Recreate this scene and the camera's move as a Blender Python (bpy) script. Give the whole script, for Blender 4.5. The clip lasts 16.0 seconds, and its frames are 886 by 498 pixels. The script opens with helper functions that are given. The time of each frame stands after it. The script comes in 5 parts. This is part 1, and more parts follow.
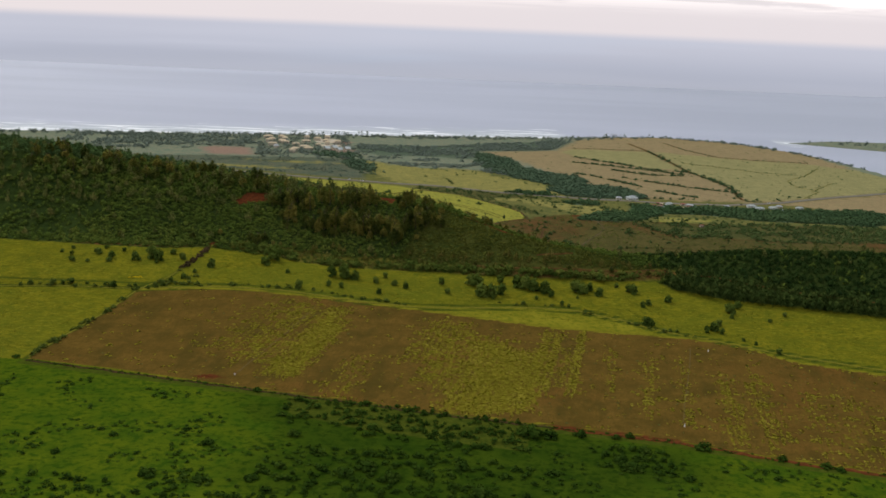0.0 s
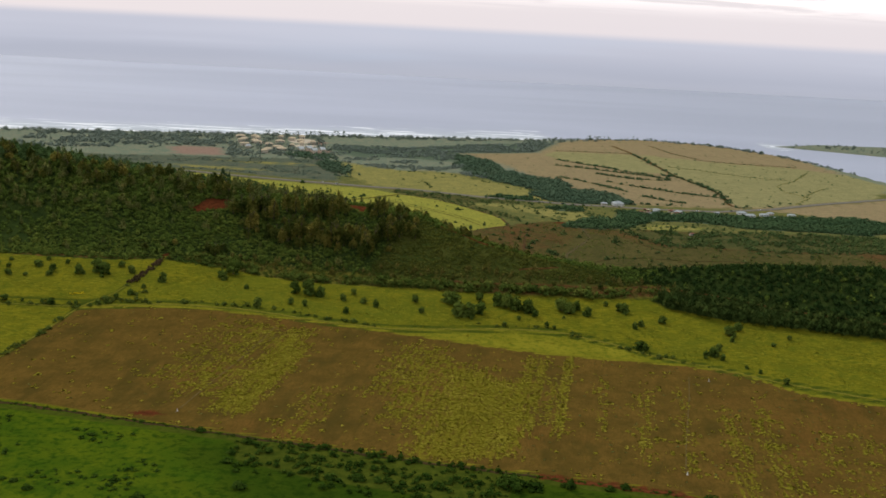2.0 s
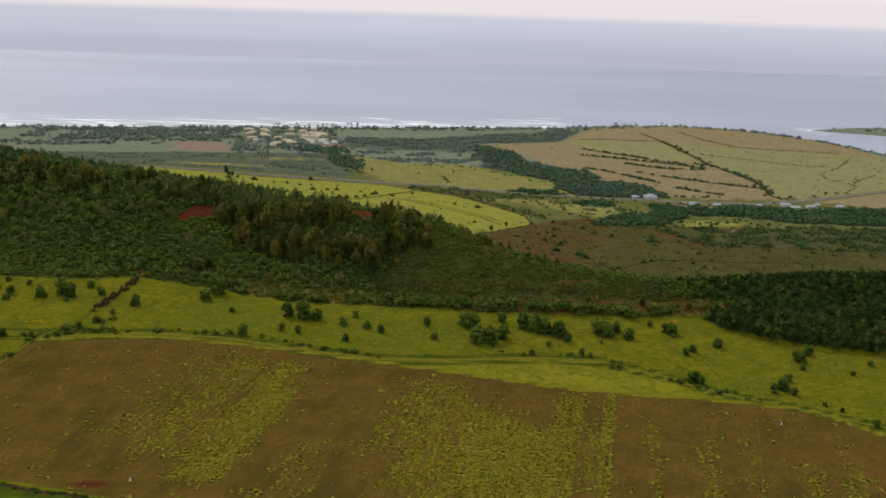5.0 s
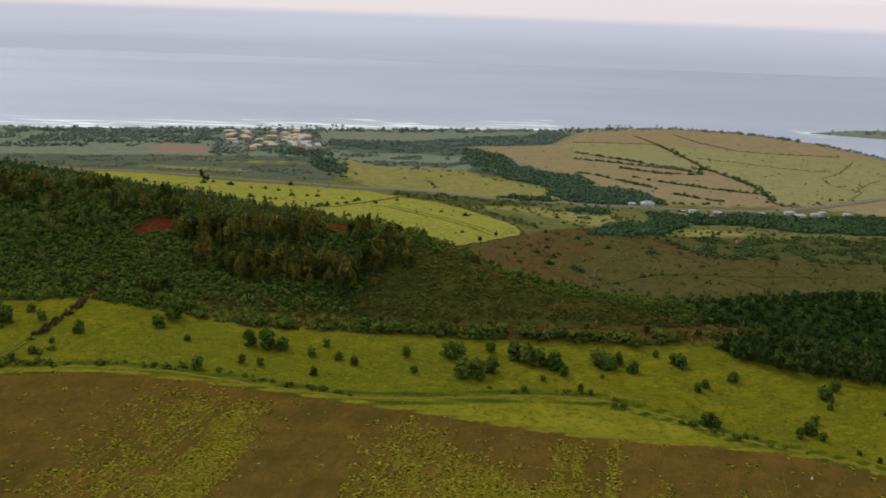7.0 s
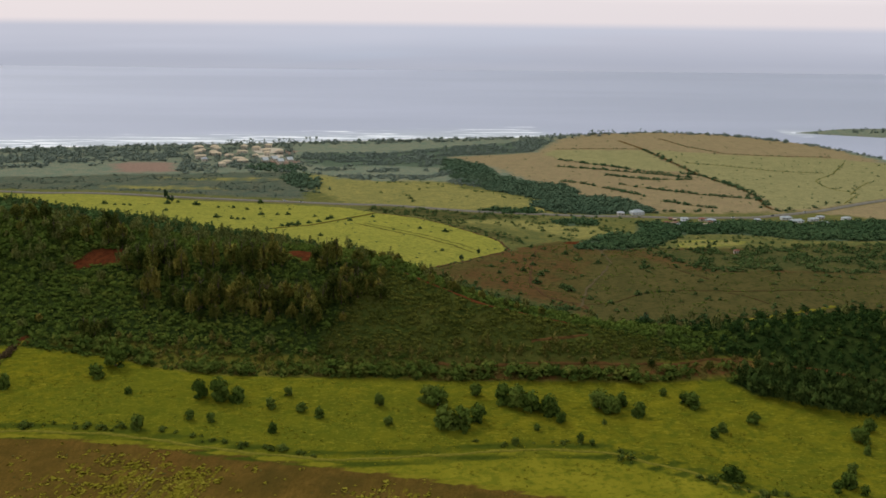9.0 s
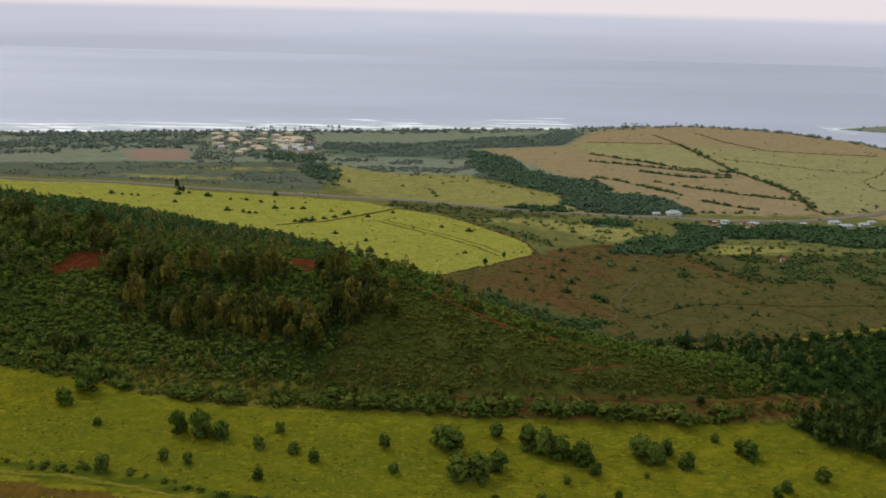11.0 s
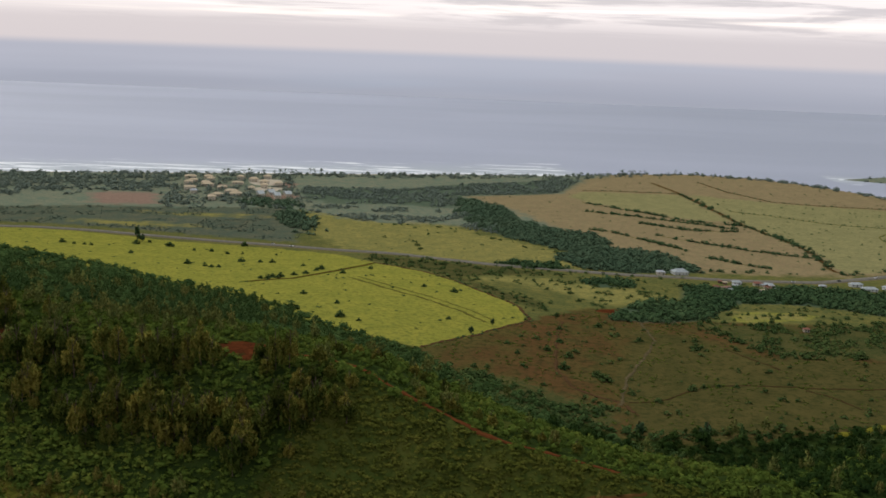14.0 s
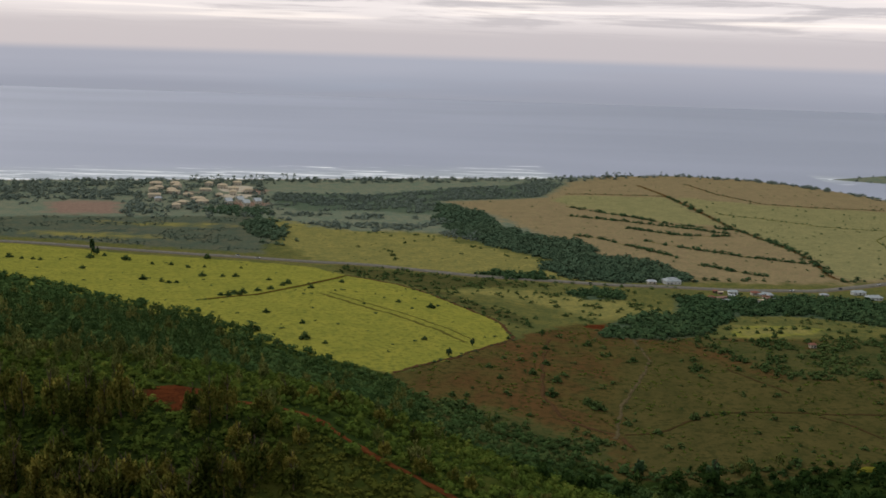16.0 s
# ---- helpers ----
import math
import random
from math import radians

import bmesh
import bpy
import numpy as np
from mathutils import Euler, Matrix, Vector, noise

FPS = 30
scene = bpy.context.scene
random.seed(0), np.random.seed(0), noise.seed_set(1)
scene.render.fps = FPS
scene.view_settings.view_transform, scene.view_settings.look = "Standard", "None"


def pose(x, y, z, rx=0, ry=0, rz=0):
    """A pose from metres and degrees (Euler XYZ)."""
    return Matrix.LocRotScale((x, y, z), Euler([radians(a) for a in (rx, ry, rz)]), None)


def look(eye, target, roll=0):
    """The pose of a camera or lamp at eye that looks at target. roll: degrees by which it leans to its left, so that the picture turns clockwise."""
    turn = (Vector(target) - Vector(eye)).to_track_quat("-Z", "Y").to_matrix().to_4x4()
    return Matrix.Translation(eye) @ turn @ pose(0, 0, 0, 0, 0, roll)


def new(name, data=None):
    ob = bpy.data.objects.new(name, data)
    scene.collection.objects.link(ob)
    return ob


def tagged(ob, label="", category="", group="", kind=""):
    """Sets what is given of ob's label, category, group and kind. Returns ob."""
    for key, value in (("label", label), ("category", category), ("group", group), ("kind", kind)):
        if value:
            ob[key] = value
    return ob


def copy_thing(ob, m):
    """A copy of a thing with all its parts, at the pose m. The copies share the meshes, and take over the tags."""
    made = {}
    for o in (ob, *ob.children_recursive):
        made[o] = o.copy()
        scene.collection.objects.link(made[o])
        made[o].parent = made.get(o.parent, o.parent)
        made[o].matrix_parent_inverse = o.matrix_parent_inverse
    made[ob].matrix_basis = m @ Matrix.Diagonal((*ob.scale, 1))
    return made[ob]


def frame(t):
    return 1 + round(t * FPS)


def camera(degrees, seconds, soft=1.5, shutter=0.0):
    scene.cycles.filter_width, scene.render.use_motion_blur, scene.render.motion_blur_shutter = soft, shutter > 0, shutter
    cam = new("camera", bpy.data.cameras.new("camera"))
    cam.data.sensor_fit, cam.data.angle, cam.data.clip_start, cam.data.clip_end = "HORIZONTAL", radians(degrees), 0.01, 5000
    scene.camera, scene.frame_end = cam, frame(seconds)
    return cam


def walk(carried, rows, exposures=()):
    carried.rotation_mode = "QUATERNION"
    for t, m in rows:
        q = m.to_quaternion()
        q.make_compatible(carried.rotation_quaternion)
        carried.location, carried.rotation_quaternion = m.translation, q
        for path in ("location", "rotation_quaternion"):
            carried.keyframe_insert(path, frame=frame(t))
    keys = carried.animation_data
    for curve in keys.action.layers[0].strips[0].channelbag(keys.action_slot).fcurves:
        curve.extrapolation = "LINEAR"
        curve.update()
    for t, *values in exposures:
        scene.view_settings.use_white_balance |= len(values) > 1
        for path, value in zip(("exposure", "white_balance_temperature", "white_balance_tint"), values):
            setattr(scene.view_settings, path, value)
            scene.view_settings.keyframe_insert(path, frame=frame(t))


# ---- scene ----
cam = camera(47.9, 16.0, soft=1.65)
METRES, EYE, TILT, LEAN, TURN = 600.0, 292.0, -13.0, -2.4, 0.0
ROWS = [
    (0.0, 0.0, 0.0, 0.0, 0.0, 0.0, 0.0),
    (0.5, 0.0021, 0.0307, 0.0049, 0.38, 0.27, -0.05),
    (1.0, 0.0044, 0.0619, 0.0097, 0.33, -0.24, -1.13),
    (1.5, 0.0065, 0.0924, 0.0147, -0.45, -0.24, -0.9),
    (2.0, 0.0087, 0.1229, 0.0198, -1.11, -0.03, -0.29),
    (2.5, 0.0106, 0.1536, 0.025, -1.08, -0.45, -0.15),
    (3.0, 0.0126, 0.1849, 0.0297, -0.63, -1.15, -0.08),
    (3.5, 0.0146, 0.216, 0.0345, -0.22, -1.61, -0.13),
    (4.0, 0.0166, 0.2469, 0.0393, 0.17, -1.38, 0.06),
    (4.5, 0.0186, 0.2778, 0.0441, 0.18, -1.13, 0.26),
    (5.0, 0.0202, 0.309, 0.049, 0.17, -0.72, 0.61),
    (7.5, 0.0312, 0.4627, 0.073, -0.55, -0.7, 0.59),
    (8.0, 0.0333, 0.4936, 0.0776, -0.85, -0.65, 0.89),
    (8.5, 0.0355, 0.5246, 0.0824, -1.59, -0.5, 1.35),
    (9.0, 0.0377, 0.5557, 0.0872, -1.36, -0.28, 2.16),
    (11.5, 0.0489, 0.7089, 0.1144, 0.29, -1.0, 0.85),
    (12.0, 0.0512, 0.7396, 0.1199, -0.37, -0.14, 1.16),
    (12.5, 0.0535, 0.7706, 0.1252, -0.01, 0.4, 1.47),
    (13.0, 0.0558, 0.8016, 0.1302, 0.1, 0.76, 0.64),
    (13.5, 0.0582, 0.8324, 0.1349, -0.08, 1.21, 0.43),
    (14.0, 0.0606, 0.8629, 0.1396, -0.36, 1.43, 0.26),
    (14.5, 0.0631, 0.8938, 0.1441, -0.75, 1.64, 0.41),
    (15.0, 0.0658, 0.9242, 0.1487, -1.08, 1.77, 0.53),
    (15.5, 0.0688, 0.9537, 0.1532, -1.18, 1.7, 0.85),
    (16.0, 0.0713, 0.9849, 0.1575, -1.38, 1.54, 0.94),
]
walk(cam, [(t, pose(0, 0, EYE, TILT, LEAN, TURN) @ pose(METRES * x, METRES * y, METRES * z, 90 + pitch, roll, yaw)) for t, x, y, z, yaw, pitch, roll in ROWS],
     exposures=[(0.0, 0.08), (3.0, 0.14), (5.0, 0.12), (9.0, 0.06), (11.5, 0.12), (12.5, 0.03), (14.0, -0.15), (16.0, -0.35)])

# ---- sky, sun ----
SUN_ELEVATION, SUN_TURN = 42.0, -35.0
world = bpy.data.worlds.new("overcast_sky")
scene.world = world
world.use_nodes = True


class Graph:
    """Short names for the shader nodes used below."""

    def __init__(self, tree):
        self.tree = tree

    def node(self, kind, **inputs):
        n = self.tree.nodes.new(kind)
        for key, value in inputs.items():
            self.put(n.inputs[key.replace("_", " ")], value)
        return n

    def put(self, socket, value):
        if isinstance(value, bpy.types.NodeSocket):
            self.tree.links.new(value, socket)
        else:
            socket.default_value = (*value, 1.0) if isinstance(value, tuple) and len(value) == 3 and socket.type == "RGBA" else value

    def math(self, op, a, b=0.0, c=0.0):
        n = self.tree.nodes.new("ShaderNodeMath")
        n.operation = op
        for s, v in zip(n.inputs, (a, b, c)):
            self.put(s, v)
        return n.outputs[0]

    def step(self, v, a, b, lo=0.0, hi=1.0):
        n = self.tree.nodes.new("ShaderNodeMapRange")
        n.interpolation_type = "SMOOTHSTEP"
        for s, x in zip(n.inputs[:5], (v, a, b, lo, hi)):
            self.put(s, x)
        return n.outputs[0]

    def mix(self, f, a, b, blend="MIX"):
        n = self.tree.nodes.new("ShaderNodeMix")
        n.data_type, n.blend_type = "RGBA", blend
        self.put(n.inputs[0], f), self.put(n.inputs[6], a), self.put(n.inputs[7], b)
        return n.outputs[2]

    def noise(self, vector, scale, detail=4.0, rough=0.55, warp=0.0):
        n = self.node("ShaderNodeTexNoise", Vector=vector, Scale=scale, Detail=detail, Roughness=rough, Distortion=warp)
        return n.outputs[0]

    def stretch(self, vector, sx, sy, sz, turn=0.0):
        n = self.node("ShaderNodeMapping", Vector=vector)
        n.inputs["Scale"].default_value = (sx, sy, sz)
        n.inputs["Rotation"].default_value = (0, 0, radians(turn))
        return n.outputs[0]

    def attr(self, name):
        n = self.tree.nodes.new("ShaderNodeAttribute")
        n.attribute_name = name
        return n.outputs["Fac"]


def build_sky():
    g = Graph(world.node_tree)
    g.tree.nodes.clear()
    way = g.node("ShaderNodeTexCoord").outputs["Generated"]
    up = g.node("ShaderNodeSeparateXYZ", Vector=way).outputs[2]
    sky = g.tree.nodes.new("ShaderNodeTexSky")
    sky.sky_type, sky.sun_disc = "NISHITA", False
    sky.sun_elevation, sky.sun_rotation = radians(SUN_ELEVATION), radians(SUN_TURN)
    blue = g.mix(1.0, sky.outputs[0], (0.06, 0.06, 0.06), "MULTIPLY")
    # the cloud deck: pale and warm low over the sea, streaked with grey higher up
    deck = g.noise(g.stretch(way, 5.0, 5.0, 70.0), 1.0, 5.0, 0.6, 0.4)
    low = g.mix(g.step(deck, 0.46, 0.60), (1.24, 1.14, 1.14), (0.84, 0.78, 0.81))
    glow = g.mix(g.step(g.noise(g.stretch(way, 3.0, 3.0, 110.0), 1.0, 3.0), 0.48, 0.74), low, (1.80, 1.62, 1.50))
    low = g.mix(g.step(up, 0.010, 0.036), (0.82, 0.755, 0.79), glow)
    high = g.mix(g.step(g.noise(way, 3.0, 5.0), 0.35, 0.7), (0.60, 0.63, 0.67), (0.84, 0.86, 0.87))
    cloud = g.mix(g.step(up, 0.05, 0.35), low, high)
    sky_colour = g.mix(0.88, blue, cloud)
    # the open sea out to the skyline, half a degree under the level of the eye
    # bands of cloud shade and tint are painted into the far sea
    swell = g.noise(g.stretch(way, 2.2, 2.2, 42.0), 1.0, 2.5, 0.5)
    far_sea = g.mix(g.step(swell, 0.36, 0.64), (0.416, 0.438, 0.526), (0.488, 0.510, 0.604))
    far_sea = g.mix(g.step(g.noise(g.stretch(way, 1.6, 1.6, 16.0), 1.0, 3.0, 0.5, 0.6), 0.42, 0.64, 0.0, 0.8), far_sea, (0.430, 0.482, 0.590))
    # paler towards the skyline: haze put into the sea's colour
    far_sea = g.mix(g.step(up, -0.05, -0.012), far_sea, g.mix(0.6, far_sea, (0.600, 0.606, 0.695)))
    # meets the sea sheet's colour, with the same painted dimming to the east
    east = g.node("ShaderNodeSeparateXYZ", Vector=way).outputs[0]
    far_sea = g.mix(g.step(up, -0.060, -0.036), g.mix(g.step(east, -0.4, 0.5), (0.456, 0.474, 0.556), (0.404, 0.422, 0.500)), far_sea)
    # sea blends softly into sky, a painted hazy skyline
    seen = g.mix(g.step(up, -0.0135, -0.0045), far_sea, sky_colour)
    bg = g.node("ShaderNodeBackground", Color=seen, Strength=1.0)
    out = g.node("ShaderNodeOutputWorld")
    g.tree.links.new(bg.outputs[0], out.inputs[0])


build_sky()
sun = new("sun", bpy.data.lights.new("sun", "SUN"))
sun.data.energy, sun.data.angle, sun.data.color = 1.5, radians(20), (1.0, 0.96, 0.90)
sun.matrix_world = look((0, 0, 0), (-math.sin(radians(SUN_TURN)), -math.cos(radians(SUN_TURN)), -math.tan(radians(SUN_ELEVATION))))

# ---- materials ----
def material(name):
    m = bpy.data.materials.new(name)
    m.use_nodes = True
    g = Graph(m.node_tree)
    g.tree.nodes.clear()
    bsdf = g.node("ShaderNodeBsdfPrincipled")
    out = g.node("ShaderNodeOutputMaterial")
    g.tree.links.new(bsdf.outputs[0], out.inputs[0])
    bsdf.inputs["Specular IOR Level"].default_value = 0.0
    return m, g, bsdf


def foliage(name, dark, mid, pale, patch=0.03, each=0.0):
    """Leaves: each spray its own shade, and whole plants lighter or duller than their neighbours."""
    m, g, bsdf = material(name)
    geo = g.node("ShaderNodeNewGeometry")
    spray = geo.outputs["Random Per Island"]
    plant = g.noise(geo.outputs["Position"], patch, 3.0)
    bush = g.noise(geo.outputs["Position"], 0.16, 2.0)
    tone = g.math("ADD", g.math("MULTIPLY", spray, 0.42), g.math("MULTIPLY", g.step(plant, 0.3, 0.7), 0.28))
    tone = g.math("ADD", tone, g.math("MULTIPLY", g.step(bush, 0.34, 0.66), 0.30))
    if each:
        own = g.node("ShaderNodeObjectInfo").outputs["Random"]
        tone = g.math("ADD", tone, g.math("MULTIPLY", g.math("SUBTRACT", own, 0.5), each))
    colour = g.mix(g.step(tone, 0.05, 0.5), dark, mid)
    colour = g.mix(g.step(tone, 0.5, 0.95), colour, pale)
    g.put(bsdf.inputs["Base Color"], colour)
    bsdf.inputs["Roughness"].default_value = 0.75
    # thin leaves let a part of the light through
    thin = g.node("ShaderNodeBsdfTranslucent", Color=colour)
    both = g.node("ShaderNodeMixShader", Fac=0.2)
    g.tree.links.new(bsdf.outputs[0], both.inputs[1])
    g.tree.links.new(thin.outputs[0], both.inputs[2])
    out = next(n for n in g.tree.nodes if n.bl_idname == "ShaderNodeOutputMaterial")
    g.tree.links.new(both.outputs[0], out.inputs[0])
    return m


def plain(name, a, b, scale, rough=0.8, metal=0.0):
    m, g, bsdf = material(name)
    pos = g.node("ShaderNodeNewGeometry").outputs["Position"]
    mottled = g.noise(pos, scale, 5.0)
    g.put(bsdf.inputs["Base Color"], g.mix(g.step(mottled, 0.3, 0.7), a, b))
    bump = g.node("ShaderNodeBump", Height=mottled, Strength=0.2, Distance=0.1)
    g.put(bsdf.inputs["Normal"], bump.outputs[0])
    bsdf.inputs["Roughness"].default_value, bsdf.inputs["Metallic"].default_value = rough, metal
    return m


LEAF_MEADOW = foliage("leaf_meadow_tree", (0.042, 0.072, 0.012), (0.085, 0.124, 0.021), (0.134, 0.169, 0.030), each=0.5)
LEAF_HEDGE = foliage("leaf_hedge", (0.045, 0.070, 0.013), (0.081, 0.109, 0.020), (0.126, 0.144, 0.029))
LEAF_SCRUB = foliage("leaf_hill_scrub", (0.047, 0.079, 0.015), (0.089, 0.130, 0.023), (0.159, 0.181, 0.032), 0.018)
LEAF_FOREST = foliage("leaf_forest", (0.015, 0.032, 0.010), (0.025, 0.049, 0.012), (0.048, 0.080, 0.018), 0.02)
LEAF_IRONWOOD = foliage("leaf_ironwood", (0.039, 0.058, 0.012), (0.110, 0.124, 0.024), (0.252, 0.215, 0.044), 0.07, each=0.7)
LEAF_PLUME = foliage("leaf_hill_plume", (0.060, 0.082, 0.024), (0.130, 0.146, 0.040), (0.250, 0.222, 0.066), 0.07)
LEAF_WALL = foliage("leaf_forest_wall", (0.023, 0.043, 0.011), (0.046, 0.073, 0.017), (0.092, 0.116, 0.027), 0.06)
LEAF_BROWN = foliage("leaf_brown_hedge", (0.040, 0.034, 0.016), (0.072, 0.050, 0.024), (0.112, 0.076, 0.036), 0.06)
LEAF_SEAWARD = foliage("leaf_seaward_wood", (0.040, 0.080, 0.026), (0.066, 0.114, 0.036), (0.108, 0.154, 0.048), 0.02)
# stream belt leaves: blue haze of the distance is put into the green
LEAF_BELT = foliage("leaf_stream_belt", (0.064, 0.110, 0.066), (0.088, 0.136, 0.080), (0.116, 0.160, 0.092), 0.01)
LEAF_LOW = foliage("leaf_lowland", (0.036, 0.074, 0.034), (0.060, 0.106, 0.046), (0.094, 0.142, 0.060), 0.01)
# coast leaves are paled and greyed to carry the haze in their colour
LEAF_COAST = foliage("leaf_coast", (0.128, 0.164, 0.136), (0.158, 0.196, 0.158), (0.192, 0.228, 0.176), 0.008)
LEAF_SLOPE = foliage("leaf_slope_bush", (0.034, 0.064, 0.022), (0.068, 0.106, 0.034), (0.116, 0.150, 0.048), 0.012)
LEAF_LUSH = foliage("leaf_lush_shrub", (0.018, 0.039, 0.006), (0.033, 0.066, 0.009), (0.062, 0.099, 0.014))
LEAF_EDGE = foliage("leaf_forest_edge", (0.043, 0.074, 0.014), (0.088, 0.123, 0.022), (0.162, 0.171, 0.034), 0.08)
LEAF_RUST = foliage("leaf_dry_scrub", (0.088, 0.086, 0.020), (0.156, 0.136, 0.033), (0.258, 0.208, 0.061), 0.10)
WEED = foliage("weed", (0.156, 0.141, 0.014), (0.234, 0.206, 0.020), (0.323, 0.275, 0.038), 0.05)
BLOOM = foliage("yellow_bloom", (0.42, 0.30, 0.010), (0.56, 0.42, 0.014), (0.66, 0.50, 0.020), 0.2)
# leaves of the far plain, with haze mixed into the colour
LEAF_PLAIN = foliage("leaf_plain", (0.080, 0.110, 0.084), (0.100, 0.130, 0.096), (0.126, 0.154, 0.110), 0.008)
TUSSOCK = foliage("tussock_grass", (0.110, 0.120, 0.009), (0.185, 0.175, 0.012), (0.270, 0.240, 0.018), 0.05)
BARK = plain("bark", (0.07, 0.05, 0.035), (0.14, 0.11, 0.08), 1.5)
RED_SOIL = plain("red_soil", (0.080, 0.028, 0.010), (0.135, 0.044, 0.015), 0.4, 0.95)
RUST_SOIL = plain("rust_soil", (0.064, 0.036, 0.012), (0.112, 0.058, 0.019), 0.3, 0.95)
DARK_SOIL = plain("dark_soil", (0.040, 0.030, 0.012), (0.070, 0.046, 0.018), 0.3, 0.95)
PALE_GRASS = plain("pale_grass", (0.118, 0.112, 0.014), (0.180, 0.160, 0.022), 0.5, 0.95)
DARK_GRASS = plain("dark_grass", (0.090, 0.086, 0.020), (0.130, 0.118, 0.026), 0.3, 0.95)
LEAF_HEATH = foliage("leaf_heath", (0.055, 0.069, 0.012), (0.098, 0.111, 0.020), (0.156, 0.149, 0.029), 0.03)
SLOPE_SOIL = plain("slope_soil", (0.062, 0.036, 0.017), (0.098, 0.056, 0.026), 0.3, 0.95)
PALE_SOIL = plain("pale_dry_soil", (0.096, 0.070, 0.024), (0.150, 0.110, 0.042), 0.5, 0.95)
DRY_BED = plain("dry_stream_bed", (0.070, 0.056, 0.027), (0.120, 0.094, 0.048), 0.35, 0.95)
ASPHALT = plain("asphalt", (0.138, 0.128, 0.104), (0.188, 0.174, 0.140), 0.2, 0.9)
WALL_CREAM = plain("cream_render", (0.46, 0.40, 0.31), (0.58, 0.52, 0.42), 0.4)
WALL_WHITE = plain("white_paint", (0.55, 0.55, 0.54), (0.68, 0.68, 0.66), 0.4)
ROOF_TAN = plain("tan_shingle", (0.46, 0.37, 0.25), (0.62, 0.51, 0.36), 0.6)
ROOF_WHITE = plain("white_sheet_roof", (0.30, 0.33, 0.34), (0.44, 0.47, 0.47), 0.3, 0.5)
JUNK = plain("rusty_metal", (0.20, 0.07, 0.04), (0.34, 0.26, 0.22), 0.8, 0.7)
ROOF_RED = plain("red_sheet_roof", (0.20, 0.085, 0.06), (0.30, 0.15, 0.11), 0.4, 0.6)
ROOF_GREY = plain("grey_sheet_roof", (0.32, 0.34, 0.36), (0.46, 0.48, 0.50), 0.4, 0.5)
GLASS_DARK = plain("window_glass", (0.03, 0.04, 0.05), (0.05, 0.06, 0.07), 1.0, 0.1)
PAINT_WHITE = plain("car_paint_white", (0.75, 0.75, 0.75), (0.82, 0.82, 0.82), 0.5, 0.3)
PAINT_DARK = plain("car_paint_dark", (0.06, 0.07, 0.09), (0.08, 0.09, 0.11), 0.5, 0.3)
RUBBER = plain("tyre_rubber", (0.02, 0.02, 0.02), (0.03, 0.03, 0.03), 3.0)


